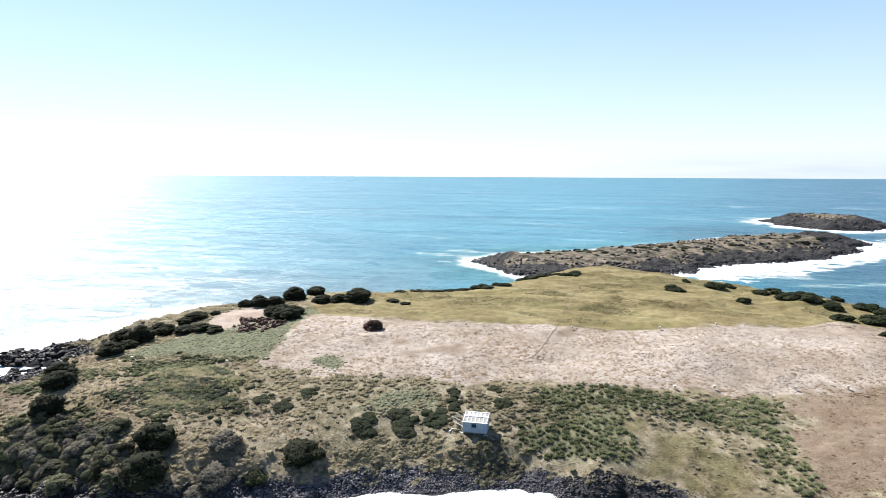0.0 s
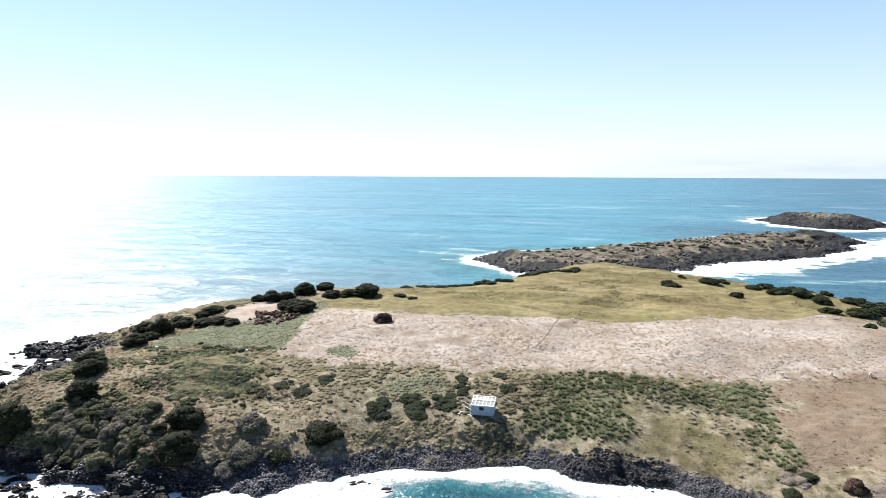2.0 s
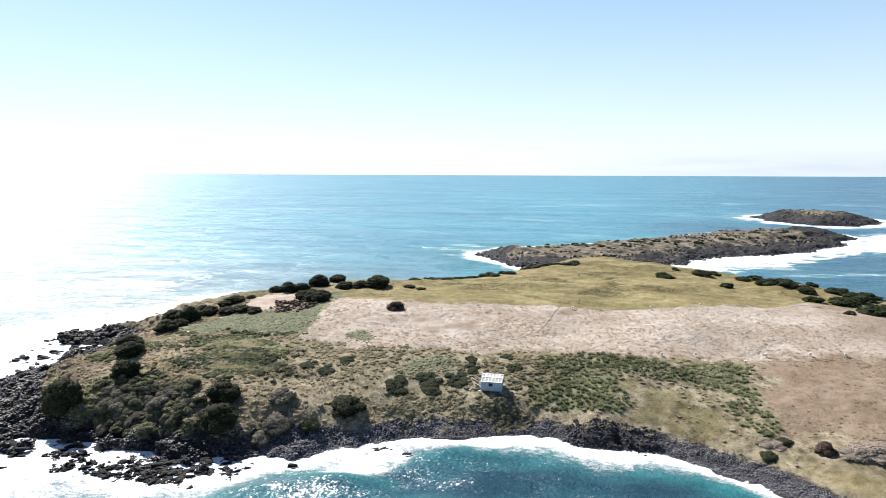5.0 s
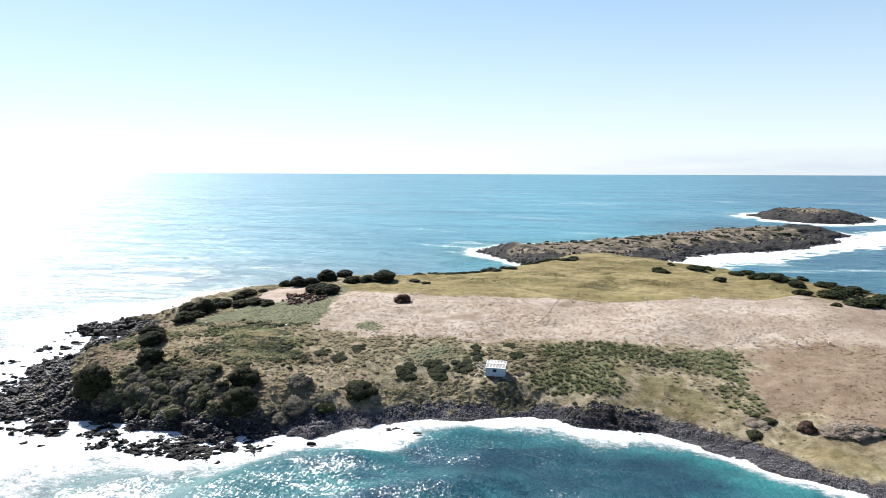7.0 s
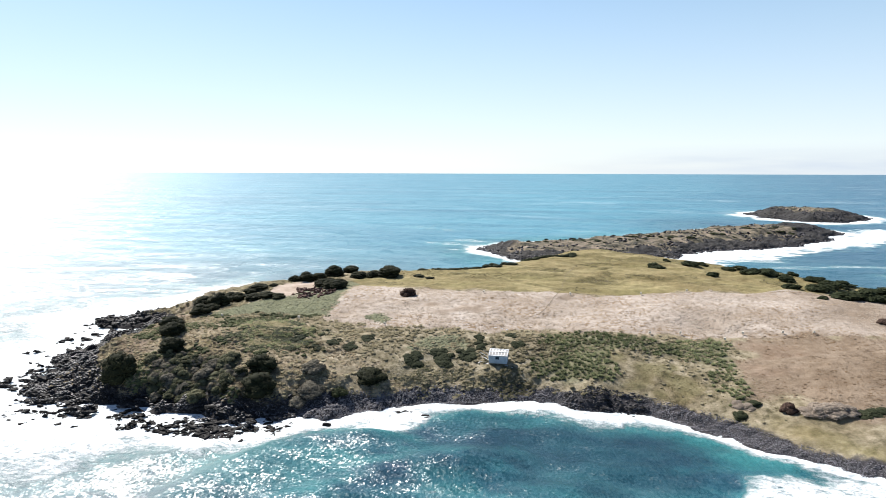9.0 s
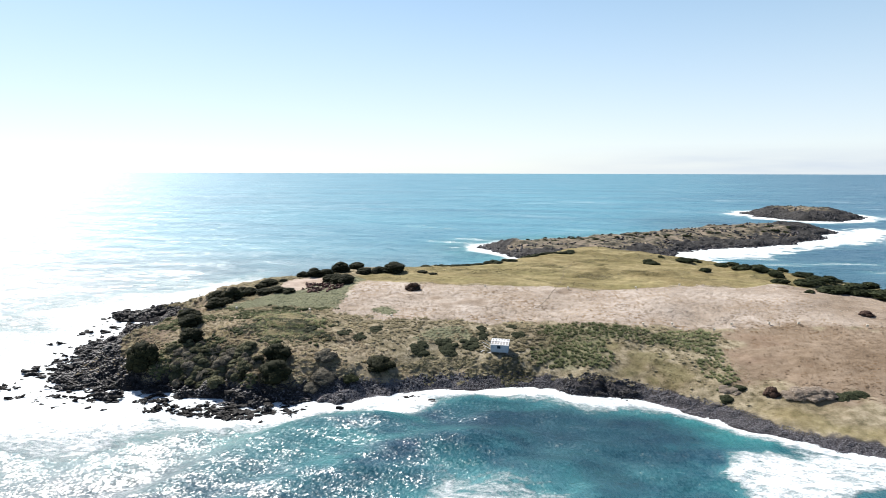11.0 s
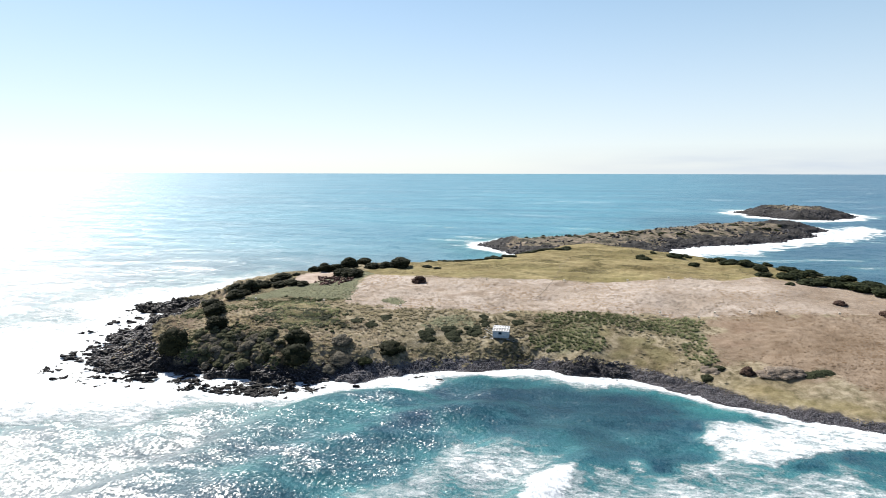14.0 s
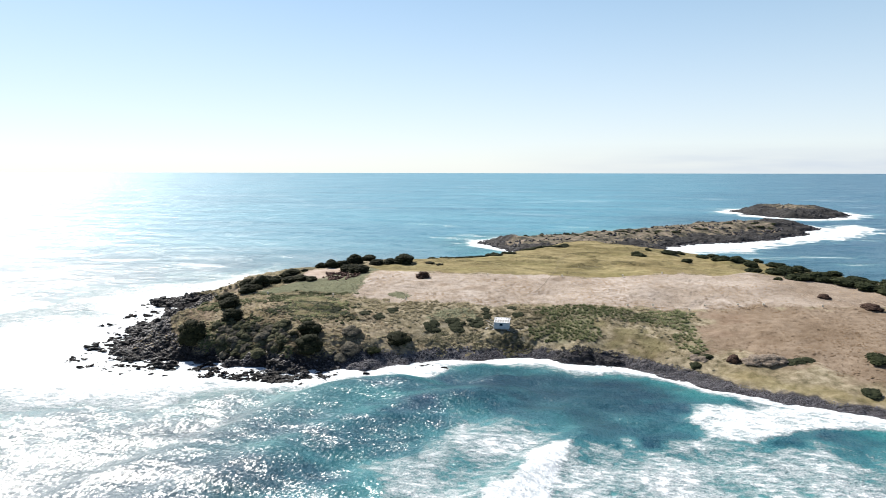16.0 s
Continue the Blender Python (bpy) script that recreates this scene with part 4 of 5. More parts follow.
# ---- grass and tussocks ----
def tufts(name, x, y, height, spread, blades, width, material, label, category="grass"):
    """Tufts of bent blades, in one mesh; each tuft has its own shade."""
    n = len(x)
    z = head_height(x, y) - 0.04
    base = np.repeat(np.stack([x, y, z], 1), blades, 0)
    h, s = np.repeat(height, blades), np.repeat(spread, blades)
    m = n * blades
    a, out = rng.uniform(0, 2 * np.pi, m), rng.rand(m) ** 0.6
    way = np.stack([np.cos(a), np.sin(a), np.zeros(m)], 1)
    b = a + np.pi / 2 + rng.normal(size=m) * 0.6
    side = np.stack([np.cos(b), np.sin(b), np.zeros(m)], 1) * (width * rng.uniform(0.6, 1.3, m) * h)[:, None]
    foot = base + way * (0.45 * s * out)[:, None]
    tip = base + way * (s * (0.25 + 0.85 * out))[:, None]
    tip[:, 2] += h * rng.uniform(0.65, 1.1, m) * (1 - 0.45 * out)
    verts = np.stack([foot - side, foot + side, tip], 1).reshape(-1, 3)
    tris = np.arange(3 * m).reshape(-1, 3)
    own = np.clip(0.34 * rng.rand(n) + 0.34 + 0.55 * fbm(x / 9, y / 6, 3, 97), 0, 1)
    shade = np.repeat((np.repeat(own, blades) * 0.7 + 0.3 * rng.rand(m)), 3)
    ob = new(name, mesh_of(name, verts, tris, material, {"shade": shade}))
    return tagged(ob, label, category, kind="stuff")


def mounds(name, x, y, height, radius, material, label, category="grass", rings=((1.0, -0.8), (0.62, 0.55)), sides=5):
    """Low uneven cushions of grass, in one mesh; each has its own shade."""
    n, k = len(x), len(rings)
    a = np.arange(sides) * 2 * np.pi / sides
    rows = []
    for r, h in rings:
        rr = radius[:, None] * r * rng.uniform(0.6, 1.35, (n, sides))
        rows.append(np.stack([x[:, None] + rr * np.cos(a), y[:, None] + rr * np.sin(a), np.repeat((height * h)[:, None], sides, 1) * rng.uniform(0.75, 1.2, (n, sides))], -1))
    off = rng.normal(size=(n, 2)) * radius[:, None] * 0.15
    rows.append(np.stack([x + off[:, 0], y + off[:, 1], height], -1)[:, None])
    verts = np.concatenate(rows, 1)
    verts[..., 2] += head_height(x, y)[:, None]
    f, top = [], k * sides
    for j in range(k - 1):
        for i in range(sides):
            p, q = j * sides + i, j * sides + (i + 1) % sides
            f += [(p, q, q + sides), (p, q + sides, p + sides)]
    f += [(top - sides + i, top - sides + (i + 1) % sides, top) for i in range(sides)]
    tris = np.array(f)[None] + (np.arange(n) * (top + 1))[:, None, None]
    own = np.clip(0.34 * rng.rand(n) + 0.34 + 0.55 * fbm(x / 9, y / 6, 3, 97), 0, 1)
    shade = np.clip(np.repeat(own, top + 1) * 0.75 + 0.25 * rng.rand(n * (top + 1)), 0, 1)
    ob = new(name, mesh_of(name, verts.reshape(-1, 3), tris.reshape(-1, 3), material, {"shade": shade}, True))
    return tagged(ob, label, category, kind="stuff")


PUFF = {"rings": ((0.9, -0.7), (1.0, 0.3), (0.66, 0.82)), "sides": 7}


def within_zone(outline, seed=40):
    return lambda x, y, d: np.clip(zone(x, y, outline, 1.5, 1.6, seed), 0, 1)


def straw_weight(x, y, d):
    bare = np.maximum.reduce([zone(x, y, o, 2.5, 2.5) for o in OLIVE_PATCHES + [MOSS_PATCH]])
    return np.clip(zone(x, y, STRAW_FIELD, 1.5, 1.6) - bare, 0, 1) * (1 - 0.6 * step(40, 90, x))


def sized(n, low, high):
    return low + (high - low) * rng.rand(n) ** 1.6


px, py = scatter(10000, -70, 122, 118, 186, straw_weight)
mounds("straw_clumps", px, py, sized(len(px), 0.01, 0.035), sized(len(px), 0.2, 0.6), STRAW, "low matted clumps of bleached straw")
px, py = px[: 7 * len(px) // 10], py[: 7 * len(py) // 10]
tufts("straw_grass", px, py, sized(len(px), 0.10, 0.26), sized(len(px), 0.35, 0.7), 9, 0.16, STRAW, "bleached straw-coloured tufted grass")
px, py = scatter(4800, 40, 140, 62, 138, lambda x, y, d: zone(x, y, TAN_FIELD, 1.5, 1.6) * (1 - 0.7 * zone(x, y, RUST_PATCH, 5, 5)))
mounds("tan_clumps", px, py, sized(len(px), 0.01, 0.03), sized(len(px), 0.2, 0.55), TANGRASS, "low matted clumps of brown dry grass")
tufts("tan_grass", px, py, sized(len(px), 0.08, 0.2), sized(len(px), 0.35, 0.75), 9, 0.16, TANGRASS, "brownish dry tufted grass")


def scrub_weight(x, y, d):
    free = (1 - zone(x, y, STRAW_FIELD)) * (1 - zone(x, y, TAN_FIELD, 5, 3)) * (1 - zone(x, y, MOSS_STRIP)) * ((y < 128 + 4 * (x < -90)) | (x < -88 + 12 * (y > 178))) * (1 - zone(x, y, SAND_PATCH)) * (1 - 0.4 * zone(x, y, BARE_SOIL, 2.5, 2.5)) * (1 - 0.9 * zone(x, y, LAWN, 4, 5)) * (1 - 0.8 * zone(x, y, WEST_LAWN, 3, 3)) * (1 - 0.7 * zone(x, y, BROWN_SLOPE, 4, 4)) * (d > beach_width(x) - 0.5 + 0.8 * step(-45, -60, x)) * (inside(x, y, WEST_ROCK) < 0)
    for mx, my, mw, _ in MAT_SHRUBS:
        free = free * step(0.4, 0.62, np.hypot(x - mx, (y - my - 0.3 * mw) / 1.2) / mw)
    free = free * (1 - 0.62 * step(-52, -42, x) * step(111, 106, y)) * (1 - 0.5 * step(12, 18, x))
    return free * np.clip(0.45 + 0.9 * fbm(x / 9, y / 9, 3, 90), 0.06, 1)


px, py = scatter(4300, -134, 46, 78, 192, scrub_weight)
tall = sized(len(px), 0.45, 1.05)
# hearts in the darker undergrowth tone: shade inside the tussocks, as colour
mounds("tussock_hearts", px, py, 0.24 * tall, 0.6 * tall, UNDER, "straw tussock hearts, inner shade put into their dark olive", **PUFF)
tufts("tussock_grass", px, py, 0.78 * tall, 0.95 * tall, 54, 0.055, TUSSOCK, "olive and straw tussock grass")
px, py = scatter(13000, -134, 46, 78, 192, lambda x, y, d: scrub_weight(x, y, d) * 0.6 + 0.4 * (scrub_weight(x, y, d) > 0))
tufts("undergrowth", px, py, sized(len(px), 0.12, 0.36), sized(len(px), 0.3, 0.7), 14, 0.11, UNDER, "dark olive-brown low undergrowth", "undergrowth")
px, py = scatter(5200, -128, -26, 76, 130, lambda x, y, d: zone(x, y, WEST_SLOPE, 4, 4) * (d > beach_width(x)) * np.clip(0.5 + fbm(x / 6, y / 6, 3, 91), 0.1, 1))
mounds("bracken_cushions", px[::2], py[::2], sized(len(px[::2]), 0.08, 0.25), sized(len(px[::2]), 0.3, 0.7), BRACKEN, "dark brown cushions of dead bracken", "bracken")
tufts("bracken", px, py, sized(len(px), 0.2, 0.5), sized(len(px), 0.3, 0.7), 26, 0.07, BRACKEN, "dark brown bracken on the shore slope", "bracken")
def spaced(outline, pitch, gaps, seed):
    """Plan points of plants that keep their distance from each other, with some gaps."""
    lo, hi = outline.min(0) - 2, outline.max(0) + 2
    x, y = (v.ravel() for v in np.meshgrid(np.arange(lo[0], hi[0], pitch), np.arange(lo[1], hi[1], pitch)))
    x, y = x + pitch * rng.uniform(-0.42, 0.42, len(x)), y + pitch * rng.uniform(-0.42, 0.42, len(x))
    ok = (inside(x, y, outline) + 1.6 * fbm(x / 4, y / 4, 3, seed) > 0) & (fbm(x / 5, y / 4, 3, seed + 1) + 0.3 * rng.normal(size=len(x)) > gaps)
    return x[ok], y[ok]


px, py = scatter(950, -40, -3, 94, 108, lambda x, y, d: zone(x, y, LOW_BAND, 2, 2) * (fbm(x / 4, y / 3, 3, 87) > -0.2))
mounds("bracken_cushions", px, py, sized(len(px), 0.10, 0.3), sized(len(px), 0.3, 0.7), UNDER, "dark brown cushions of dead bracken", "bracken")
tufts("bracken", px, py, sized(len(px), 0.3, 0.6), sized(len(px), 0.35, 0.8), 30, 0.07, HEATH, "olive-brown bracken above the cobbles", "bracken")
px, py = scatter(4200, -44, 46, 92, 120, lambda x, y, d: (d > beach_width(x) + 0.5) * np.maximum(zone(x, y, LAWN, 4, 4), 0.8 * step(111, 106, y)) * np.clip(0.5 + fbm(x / 5, y / 4, 3, 89), 0.1, 1))
tufts("short_grass", px, py, sized(len(px), 0.10, 0.26), sized(len(px), 0.3, 0.7), 16, 0.11, SHORT, "short olive-brown grass above the beach")
px, py = scatter(46, -92, -70, 93, 107, lambda x, y, d: zone(x, y, WEST_LAWN, 2, 2))
tall = sized(len(px), 0.4, 0.9)
mounds("brown_tussock_hearts", px, py, 0.7 * tall, 0.9 * tall, BRACKEN, "brown rounded tussocks on short grass", **PUFF)
tufts("brown_tussocks", px, py, tall, 0.9 * tall, 50, 0.06, BRACKEN, "brown tussock grass on short grass")
for outline, pitch_m, gaps in ((LEAFY_BANK, 1.05, -0.42), (LEAFY_TAIL, 1.1, -0.25), (LEAFY_WEST, 1.15, -0.3)):
    px, py = spaced(outline, pitch_m, gaps, 93)
    tall = sized(len(px), 0.6, 1.15)
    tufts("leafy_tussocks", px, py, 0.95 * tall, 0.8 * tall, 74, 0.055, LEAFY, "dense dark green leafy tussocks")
    # heath-dark hearts paint the shade within the leafy tussocks
    mounds("leafy_cushions", px, py, 0.36 * tall, 0.5 * tall, HEATH, "leafy tussock hearts, inner shade put into their dark green", **PUFF)
px, py = scatter(1500, -128, -40, 80, 132, lambda x, y, d: (scrub_weight(x, y, d) > 0) * step(0.1, 0.5, fbm(x / 8, y / 5, 3, 85)) * step(-54, -68, x))
tall = sized(len(px), 0.35, 0.95)
mounds("heath_cushions", px, py, 0.5 * tall, 0.75 * tall, HEATH, "dark green cushions of low heath", "heath", **PUFF)
tufts("heath", px, py, tall, 0.8 * tall, 24, 0.06, HEATH, "dark green low heath between tussocks", "heath")
px, py = scatter(650, -88, -54, 100, 120, lambda x, y, d: zone(x, y, LEAFY_WEST, 4, 4) * (fbm(x / 5, y / 3, 3, 98) > -0.05))
tall = sized(len(px), 0.5, 1.0)
# dark hearts stand for the shade at the foot of the pale blades
mounds("pale_tussock_hearts", px, py, 0.26 * tall, 0.6 * tall, HEATH, "pale tussock hearts, inner shade put into their dark green", **PUFF)
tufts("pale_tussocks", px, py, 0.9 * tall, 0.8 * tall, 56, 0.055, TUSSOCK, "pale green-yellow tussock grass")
px, py = scatter(700, -90, -52, 98, 122, lambda x, y, d: zone(x, y, LEAFY_WEST, 4, 4) * (fbm(x / 5, y / 3, 3, 98) < -0.04))
mounds("dark_herbs", px, py, sized(len(px), 0.2, 0.42), sized(len(px), 0.6, 1.2), MAT, "dark green low herbs between tussocks", "herbs")
px, py = scatter(7000, -72, 100, 160, 262, lambda x, y, d: (y > 163 + 0.28 * np.maximum(x - 20, 0)) * (d > 8) * np.clip(0.5 + fbm(x / 14, y / 10, 3, 95), 0.05, 1))
tufts("meadow_grass", px, py, sized(len(px), 0.12, 0.3), sized(len(px), 0.4, 0.9), 12, 0.16, MEADOW, "olive green short meadow grass")
px, py = scatter(2200, -60, 90, 166, 250, lambda x, y, d: (d > 8) * (y > 168 + 0.28 * np.maximum(x - 20, 0)) * np.maximum.reduce([zone(x, y, o, 3.5, 5) for o in SHADED_SWARDS] + [0.35 * step(0.2, 0.5, fbm(x / 17, y / 7, 3, 51))]))
tufts("rough_grass", px, py, sized(len(px), 0.2, 0.5), sized(len(px), 0.3, 0.7), 16, 0.15, UNDER, "rough olive-brown grass on the hill")
px, py = scatter(420, -54, -20, 110, 136, lambda x, y, d: np.maximum(zone(x, y, MOSS_PATCH), zone(x, y, GREEN_PATCH)))
mounds("low_herbs", px, py, sized(len(px), 0.06, 0.18), sized(len(px), 0.3, 0.7), HERB, "grey-green low herbs in patches")
px, py = scatter(3000, -98, -60, 120, 178, within_zone(MOSS_STRIP))
mounds("low_herbs", px, py, sized(len(px), 0.06, 0.18), sized(len(px), 0.3, 0.7), HERB, "grey-green low herbs in a strip")


# ---- bushes ----
def crown_mesh(seed, material, leaves=1700, leaf=0.052, lumps=14, ball=False):
    """A lumpy crown of small leaves round a dense heart, 1 wide and 1 high."""
    r = np.random.RandomState(seed)
    a, rad = r.uniform(0, 2 * np.pi, lumps), np.sqrt(r.rand(lumps)) * 0.30
    cx, cy, cz = rad * np.cos(a), rad * np.sin(a), 0.70 * (1 - (rad / 0.36) ** 2) * r.uniform(0.35, 1.0, lumps)
    cr = r.uniform(0.15, 0.25, lumps)
    if ball:
        lift = np.linspace(-0.75, np.pi / 2, lumps)
        cr = r.uniform(0.11, 0.24, lumps)
        a, rad = np.arange(lumps) * 2.4 + 0.6 * r.rand(lumps), r.uniform(0.20, 0.38, lumps) * np.cos(lift)
        cx, cy, cz = rad * np.cos(a), rad * np.sin(a), 0.33 + r.uniform(0.28, 0.48, lumps) * np.sin(lift)
    pick = r.randint(lumps, size=leaves)
    d = r.normal(size=(leaves, 3))
    d /= np.linalg.norm(d, axis=1)[:, None]
    d[:, 2] = np.where(d[:, 2] < -0.3, -d[:, 2], d[:, 2])
    p = np.stack([cx, cy, cz], 1)[pick] + d * (cr[pick] * r.uniform(0.85, 1.15, leaves))[:, None]
    p[:, 2] = np.maximum(p[:, 2], 0.02)
    t1 = np.cross(d, r.normal(size=(leaves, 3)))
    t1 /= np.linalg.norm(t1, axis=1)[:, None] + 1e-9
    t2 = np.cross(d, t1) + 0.5 * d
    size = (leaf * r.uniform(0.6, 1.3, leaves))[:, None]
    wide = 0.6
    verts = np.stack([p - t2 * size, p + t1 * size * wide, p + t2 * size, p - t1 * size * wide], 1).reshape(-1, 3)
    k = np.arange(leaves)[:, None] * 4
    tris = np.concatenate([k + [0, 1, 2], k + [0, 2, 3]], 1).reshape(-1, 3)
    shade = np.repeat(np.clip(0.3 * r.rand(leaves) + 0.7 * r.rand(lumps)[pick], 0, 1), 4)
    v, f = ico(1)
    heart = []
    for j in range(lumps):
        w = v * cr[j] * (1.0 + 0.12 * r.normal(size=(len(v), 1)).clip(-1, 1)) + [cx[j], cy[j], cz[j]]
        w[:, 2] = np.maximum(w[:, 2], 0.0)
        heart.append(w)
    hv = np.concatenate(heart)
    hf = np.concatenate([f + j * len(v) for j in range(lumps)])
    # the heart's fixed dark tone puts the crown's inner shade into its colour
    return mesh_of("crown", np.concatenate([verts, hv]), np.concatenate([tris, hf + len(verts)]), material,
                   {"shade": np.concatenate([shade, np.full(len(hv), 0.15)])})


def stem_mesh(seed):
    """A short forked trunk, 1 high."""
    r = random.Random(seed)
    bm = bmesh.new()
    for k in range(4):
        lean = Vector((r.uniform(-0.25, 0.25), r.uniform(-0.25, 0.25), 0.6))
        made = bmesh.ops.create_cone(bm, cap_ends=True, segments=6, radius1=0.035, radius2=0.012, depth=lean.length)["verts"]
        bmesh.ops.transform(bm, matrix=Matrix.Translation(lean / 2 + Vector((0, 0, -0.06))) @ lean.to_track_quat("Z", "Y").to_matrix().to_4x4(), verts=made)
    return bm_mesh("trunk", bm, BARK)


STEMS = [stem_mesh(k) for k in range(3)]
DARK = [crown_mesh(100 + k, BUSH, 2800, 0.034, 18) for k in range(5)]
BALL = [crown_mesh(110 + k, BUSH, 3000, 0.034, 34, True) for k in range(5)]
GREEN = [crown_mesh(120 + k, GREENBUSH, 1100, 0.062) for k in range(4)]
TINY = [crown_mesh(180 + k, GREENBUSH, 320, 0.11) for k in range(3)]
THICK = [crown_mesh(130 + k, THICKBUSH, 1500, 0.05, 16) for k in range(3)]
GREY = [crown_mesh(140 + k, GREYBUSH, 2400, 0.042, 16) for k in range(3)]
BROWN = [crown_mesh(170, BROWNBUSH, 2200, 0.045, 20)]
DRY = [crown_mesh(150 + k, DRYBUSH, 2200, 0.045, 16) for k in range(2)]
FLAT = [crown_mesh(160 + k, MAT, 900, 0.06, 18) for k in range(3)]
turn_of = random.Random(5)


def bush(x, y, wide, high, crowns, label, group, z=None):
    thing = new("bush")
    base = ground_at(x, y) if z is None else z
    reach = 0.3 * wide
    lean = 0.0 if z is not None else 1.0 if high < 1.3 else 0.5
    slope = Vector((lean * (ground_at(x - reach, y) - ground_at(x + reach, y)) / (2 * reach), lean * (ground_at(x, y - reach) - ground_at(x, y + reach)) / (2 * reach), 1))
    thing.matrix_basis = Matrix.Translation((x, y, base - 0.1)) @ slope.to_track_quat("Z", "Y").to_matrix().to_4x4()
    spin = pose(0, 0, 0, 0, 0, turn_of.uniform(0, 360))
    size = Matrix.Diagonal((wide * 1.12, wide * 1.12, high * 1.12, 1))
    part("crown", crowns[turn_of.randrange(len(crowns))], thing, m=Matrix.Translation((0, 0, -0.06 * high)) @ size @ spin)
    part("trunk", STEMS[turn_of.randrange(3)], thing, m=Matrix.Diagonal((wide, wide, high * 0.8, 1)) @ spin)
    return tagged(thing, label, "bush", group)


WEST_BUSHES = [(-96.0, 84.8, 6.6, 5.9), (-89.9, 95.2, 5.4, 3.4), (-95.2, 104.2, 5.2, 3.0), (-97.4, 107.6, 5.4, 3.4), (-99.6, 125.2, 5.0, 3.0), (-105.8, 137.7, 6.4, 3.6),
               (-100.0, 136.4, 6.6, 4.4), (-99.5, 131.3, 3.9, 2.3), (-98.3, 144.9, 4.5, 2.8), (-103.0, 148.8, 3.9, 2.5), (-92.8, 144.3, 5.6, 2.0),
               (-88.7, 144.8, 5.5, 2.2), (-84.3, 144.3, 4.0, 1.6), (-96.7, 156.2, 5.9, 2.2), (-93.0, 160.4, 2.8, 1.2), (-98.4, 153.5, 3.9, 1.8)]
for x, y, w, h in WEST_BUSHES:
    bush(x, y + 0.3 * w, (1.15 if y < 130 else 1.05) * w, 0.92 * h, BALL, "dense dark wind-shaped coastal bush", "bushes of the west rim")
for x, y, w, h in [(-61.9, 82.5, 6.8, 4.6), (-64.2, 88.9, 6.4, 4.0), (-40.2, 93.8, 7.0, 3.0)]:
    bush(x, y + 0.35 * w, w, 0.85 * h, BALL, "rounded almost black shoreline bush", "bushes above the beach")
for x, y, w, h in [(-53.0, 91.8, 5.5, 2.8), (-51.1, 85.8, 5.4, 2.2), (-53.3, 83.5, 3.8, 1.7)]:
    bush(x, y + 0.35 * w, w, h, GREY, "grey-brown twiggy shrub above the beach", "bushes above the beach")
bush(-45.0, 89.6, 3.8, 2.4, GREEN, "small rounded green bush beside the cobbles", "bushes above the beach")
RIDGE_BUSHES = [(-71.5, 157.5, 6.0, 3.4), (-75.8, 160.5, 5.6, 3.2), (-71.0, 163.5, 5.4, 3.0), (-85.6, 182.6, 5.6, 3.0), (-92.0, 176.0, 4.6, 2.6), (-88.2, 177.0, 5.9, 3.4), (-83.2, 178.1, 4.6, 2.9), (-81.3, 187.9, 7.0, 4.8), (-75.5, 165.8, 5.1, 2.8),
                (-69.8, 156.6, 6.5, 3.2), (-77.8, 197.8, 5.8, 2.9), (-70.1, 182.5, 6.3, 2.7), (-64.4, 183.0, 5.8, 2.5), (-58.6, 183.1, 8.6, 4.2),
                (-47.9, 184.9, 3.7, 1.0), (-43.3, 182.7, 2.9, 0.9)]
for x, y, w, h in RIDGE_BUSHES:
    bush(x, y + 0.25 * w, 1.05 * w, 0.9 * h, BALL, "dark green rounded bush on the sea rim", "bushes on the north rim")
for x, y, w, h in [(96.7, 133.4, 6.0, 2.0), (88.0, 145.0, 4.0, 1.4)]:
    bush(x, y, w, h, BROWN, "small brown twiggy shrub in dry grass", "shrubs in the fields")
bush(-44.2, 152.8, 4.8, 3.0, BROWN, "lone red-brown twiggy shrub in the straw field", "shrubs in the fields")
for x, y, w, h in MAT_SHRUBS:
    w *= 1.2
    thing = new("bush")
    base = (x, y + 0.25 * w, ground_at(x, y + 0.25 * w))
    thing.matrix_basis = Matrix.Translation(base)
    for k in range(13):
        a, r = rng.uniform(0, 2 * np.pi), np.sqrt(rng.rand()) * 0.37 * w
        own = w * rng.uniform(0.28, 0.5)
        cx, cy, reach = base[0] + r * np.cos(a), base[1] + 1.15 * r * np.sin(a), 0.3 * own
        slope = Vector(((ground_at(cx - reach, cy) - ground_at(cx + reach, cy)) / (2 * reach), (ground_at(cx, cy - reach) - ground_at(cx, cy + reach)) / (2 * reach), 1))
        m = Matrix.Translation((cx - base[0], cy - base[1], ground_at(cx, cy) - base[2] - 0.12)) @ slope.to_track_quat("Z", "Y").to_matrix().to_4x4()
        part("crown", FLAT[k % 3], thing, m=m @ Matrix.Diagonal((own, own, rng.uniform(0.45, 0.75) * h, 1)) @ pose(0, 0, 0, 0, 0, rng.uniform(0, 360)))
    tagged(thing, "low spreading dark green mat of shrub", "bush", "mat shrubs round the hut")
EAST_BUSHES = [(40.0, 214.3, 8.3, 2.3), (54.0, 221.9, 9.6, 2.6), (59.9, 226.5, 5.9, 2.0), (57.5, 200.6, 6.2, 2.5), (67.4, 218.1, 6.7, 2.1),
               (73.4, 209.3, 9.8, 3.0), (79.3, 206.9, 7.9, 2.6), (82.9, 201.1, 7.8, 2.7), (79.5, 185.7, 7.7, 3.2), (92.5, 203.4, 9.5, 2.6),
               (86.9, 184.5, 10.8, 3.6), (83.2, 170.7, 4.5, 1.6), (91.7, 171.8, 12.5, 3.8), (98.0, 171.7, 10.5, 3.8), (46.2, 228.9, 3.9, 1.2), (100.0, 198.0, 10.0, 3.2)]
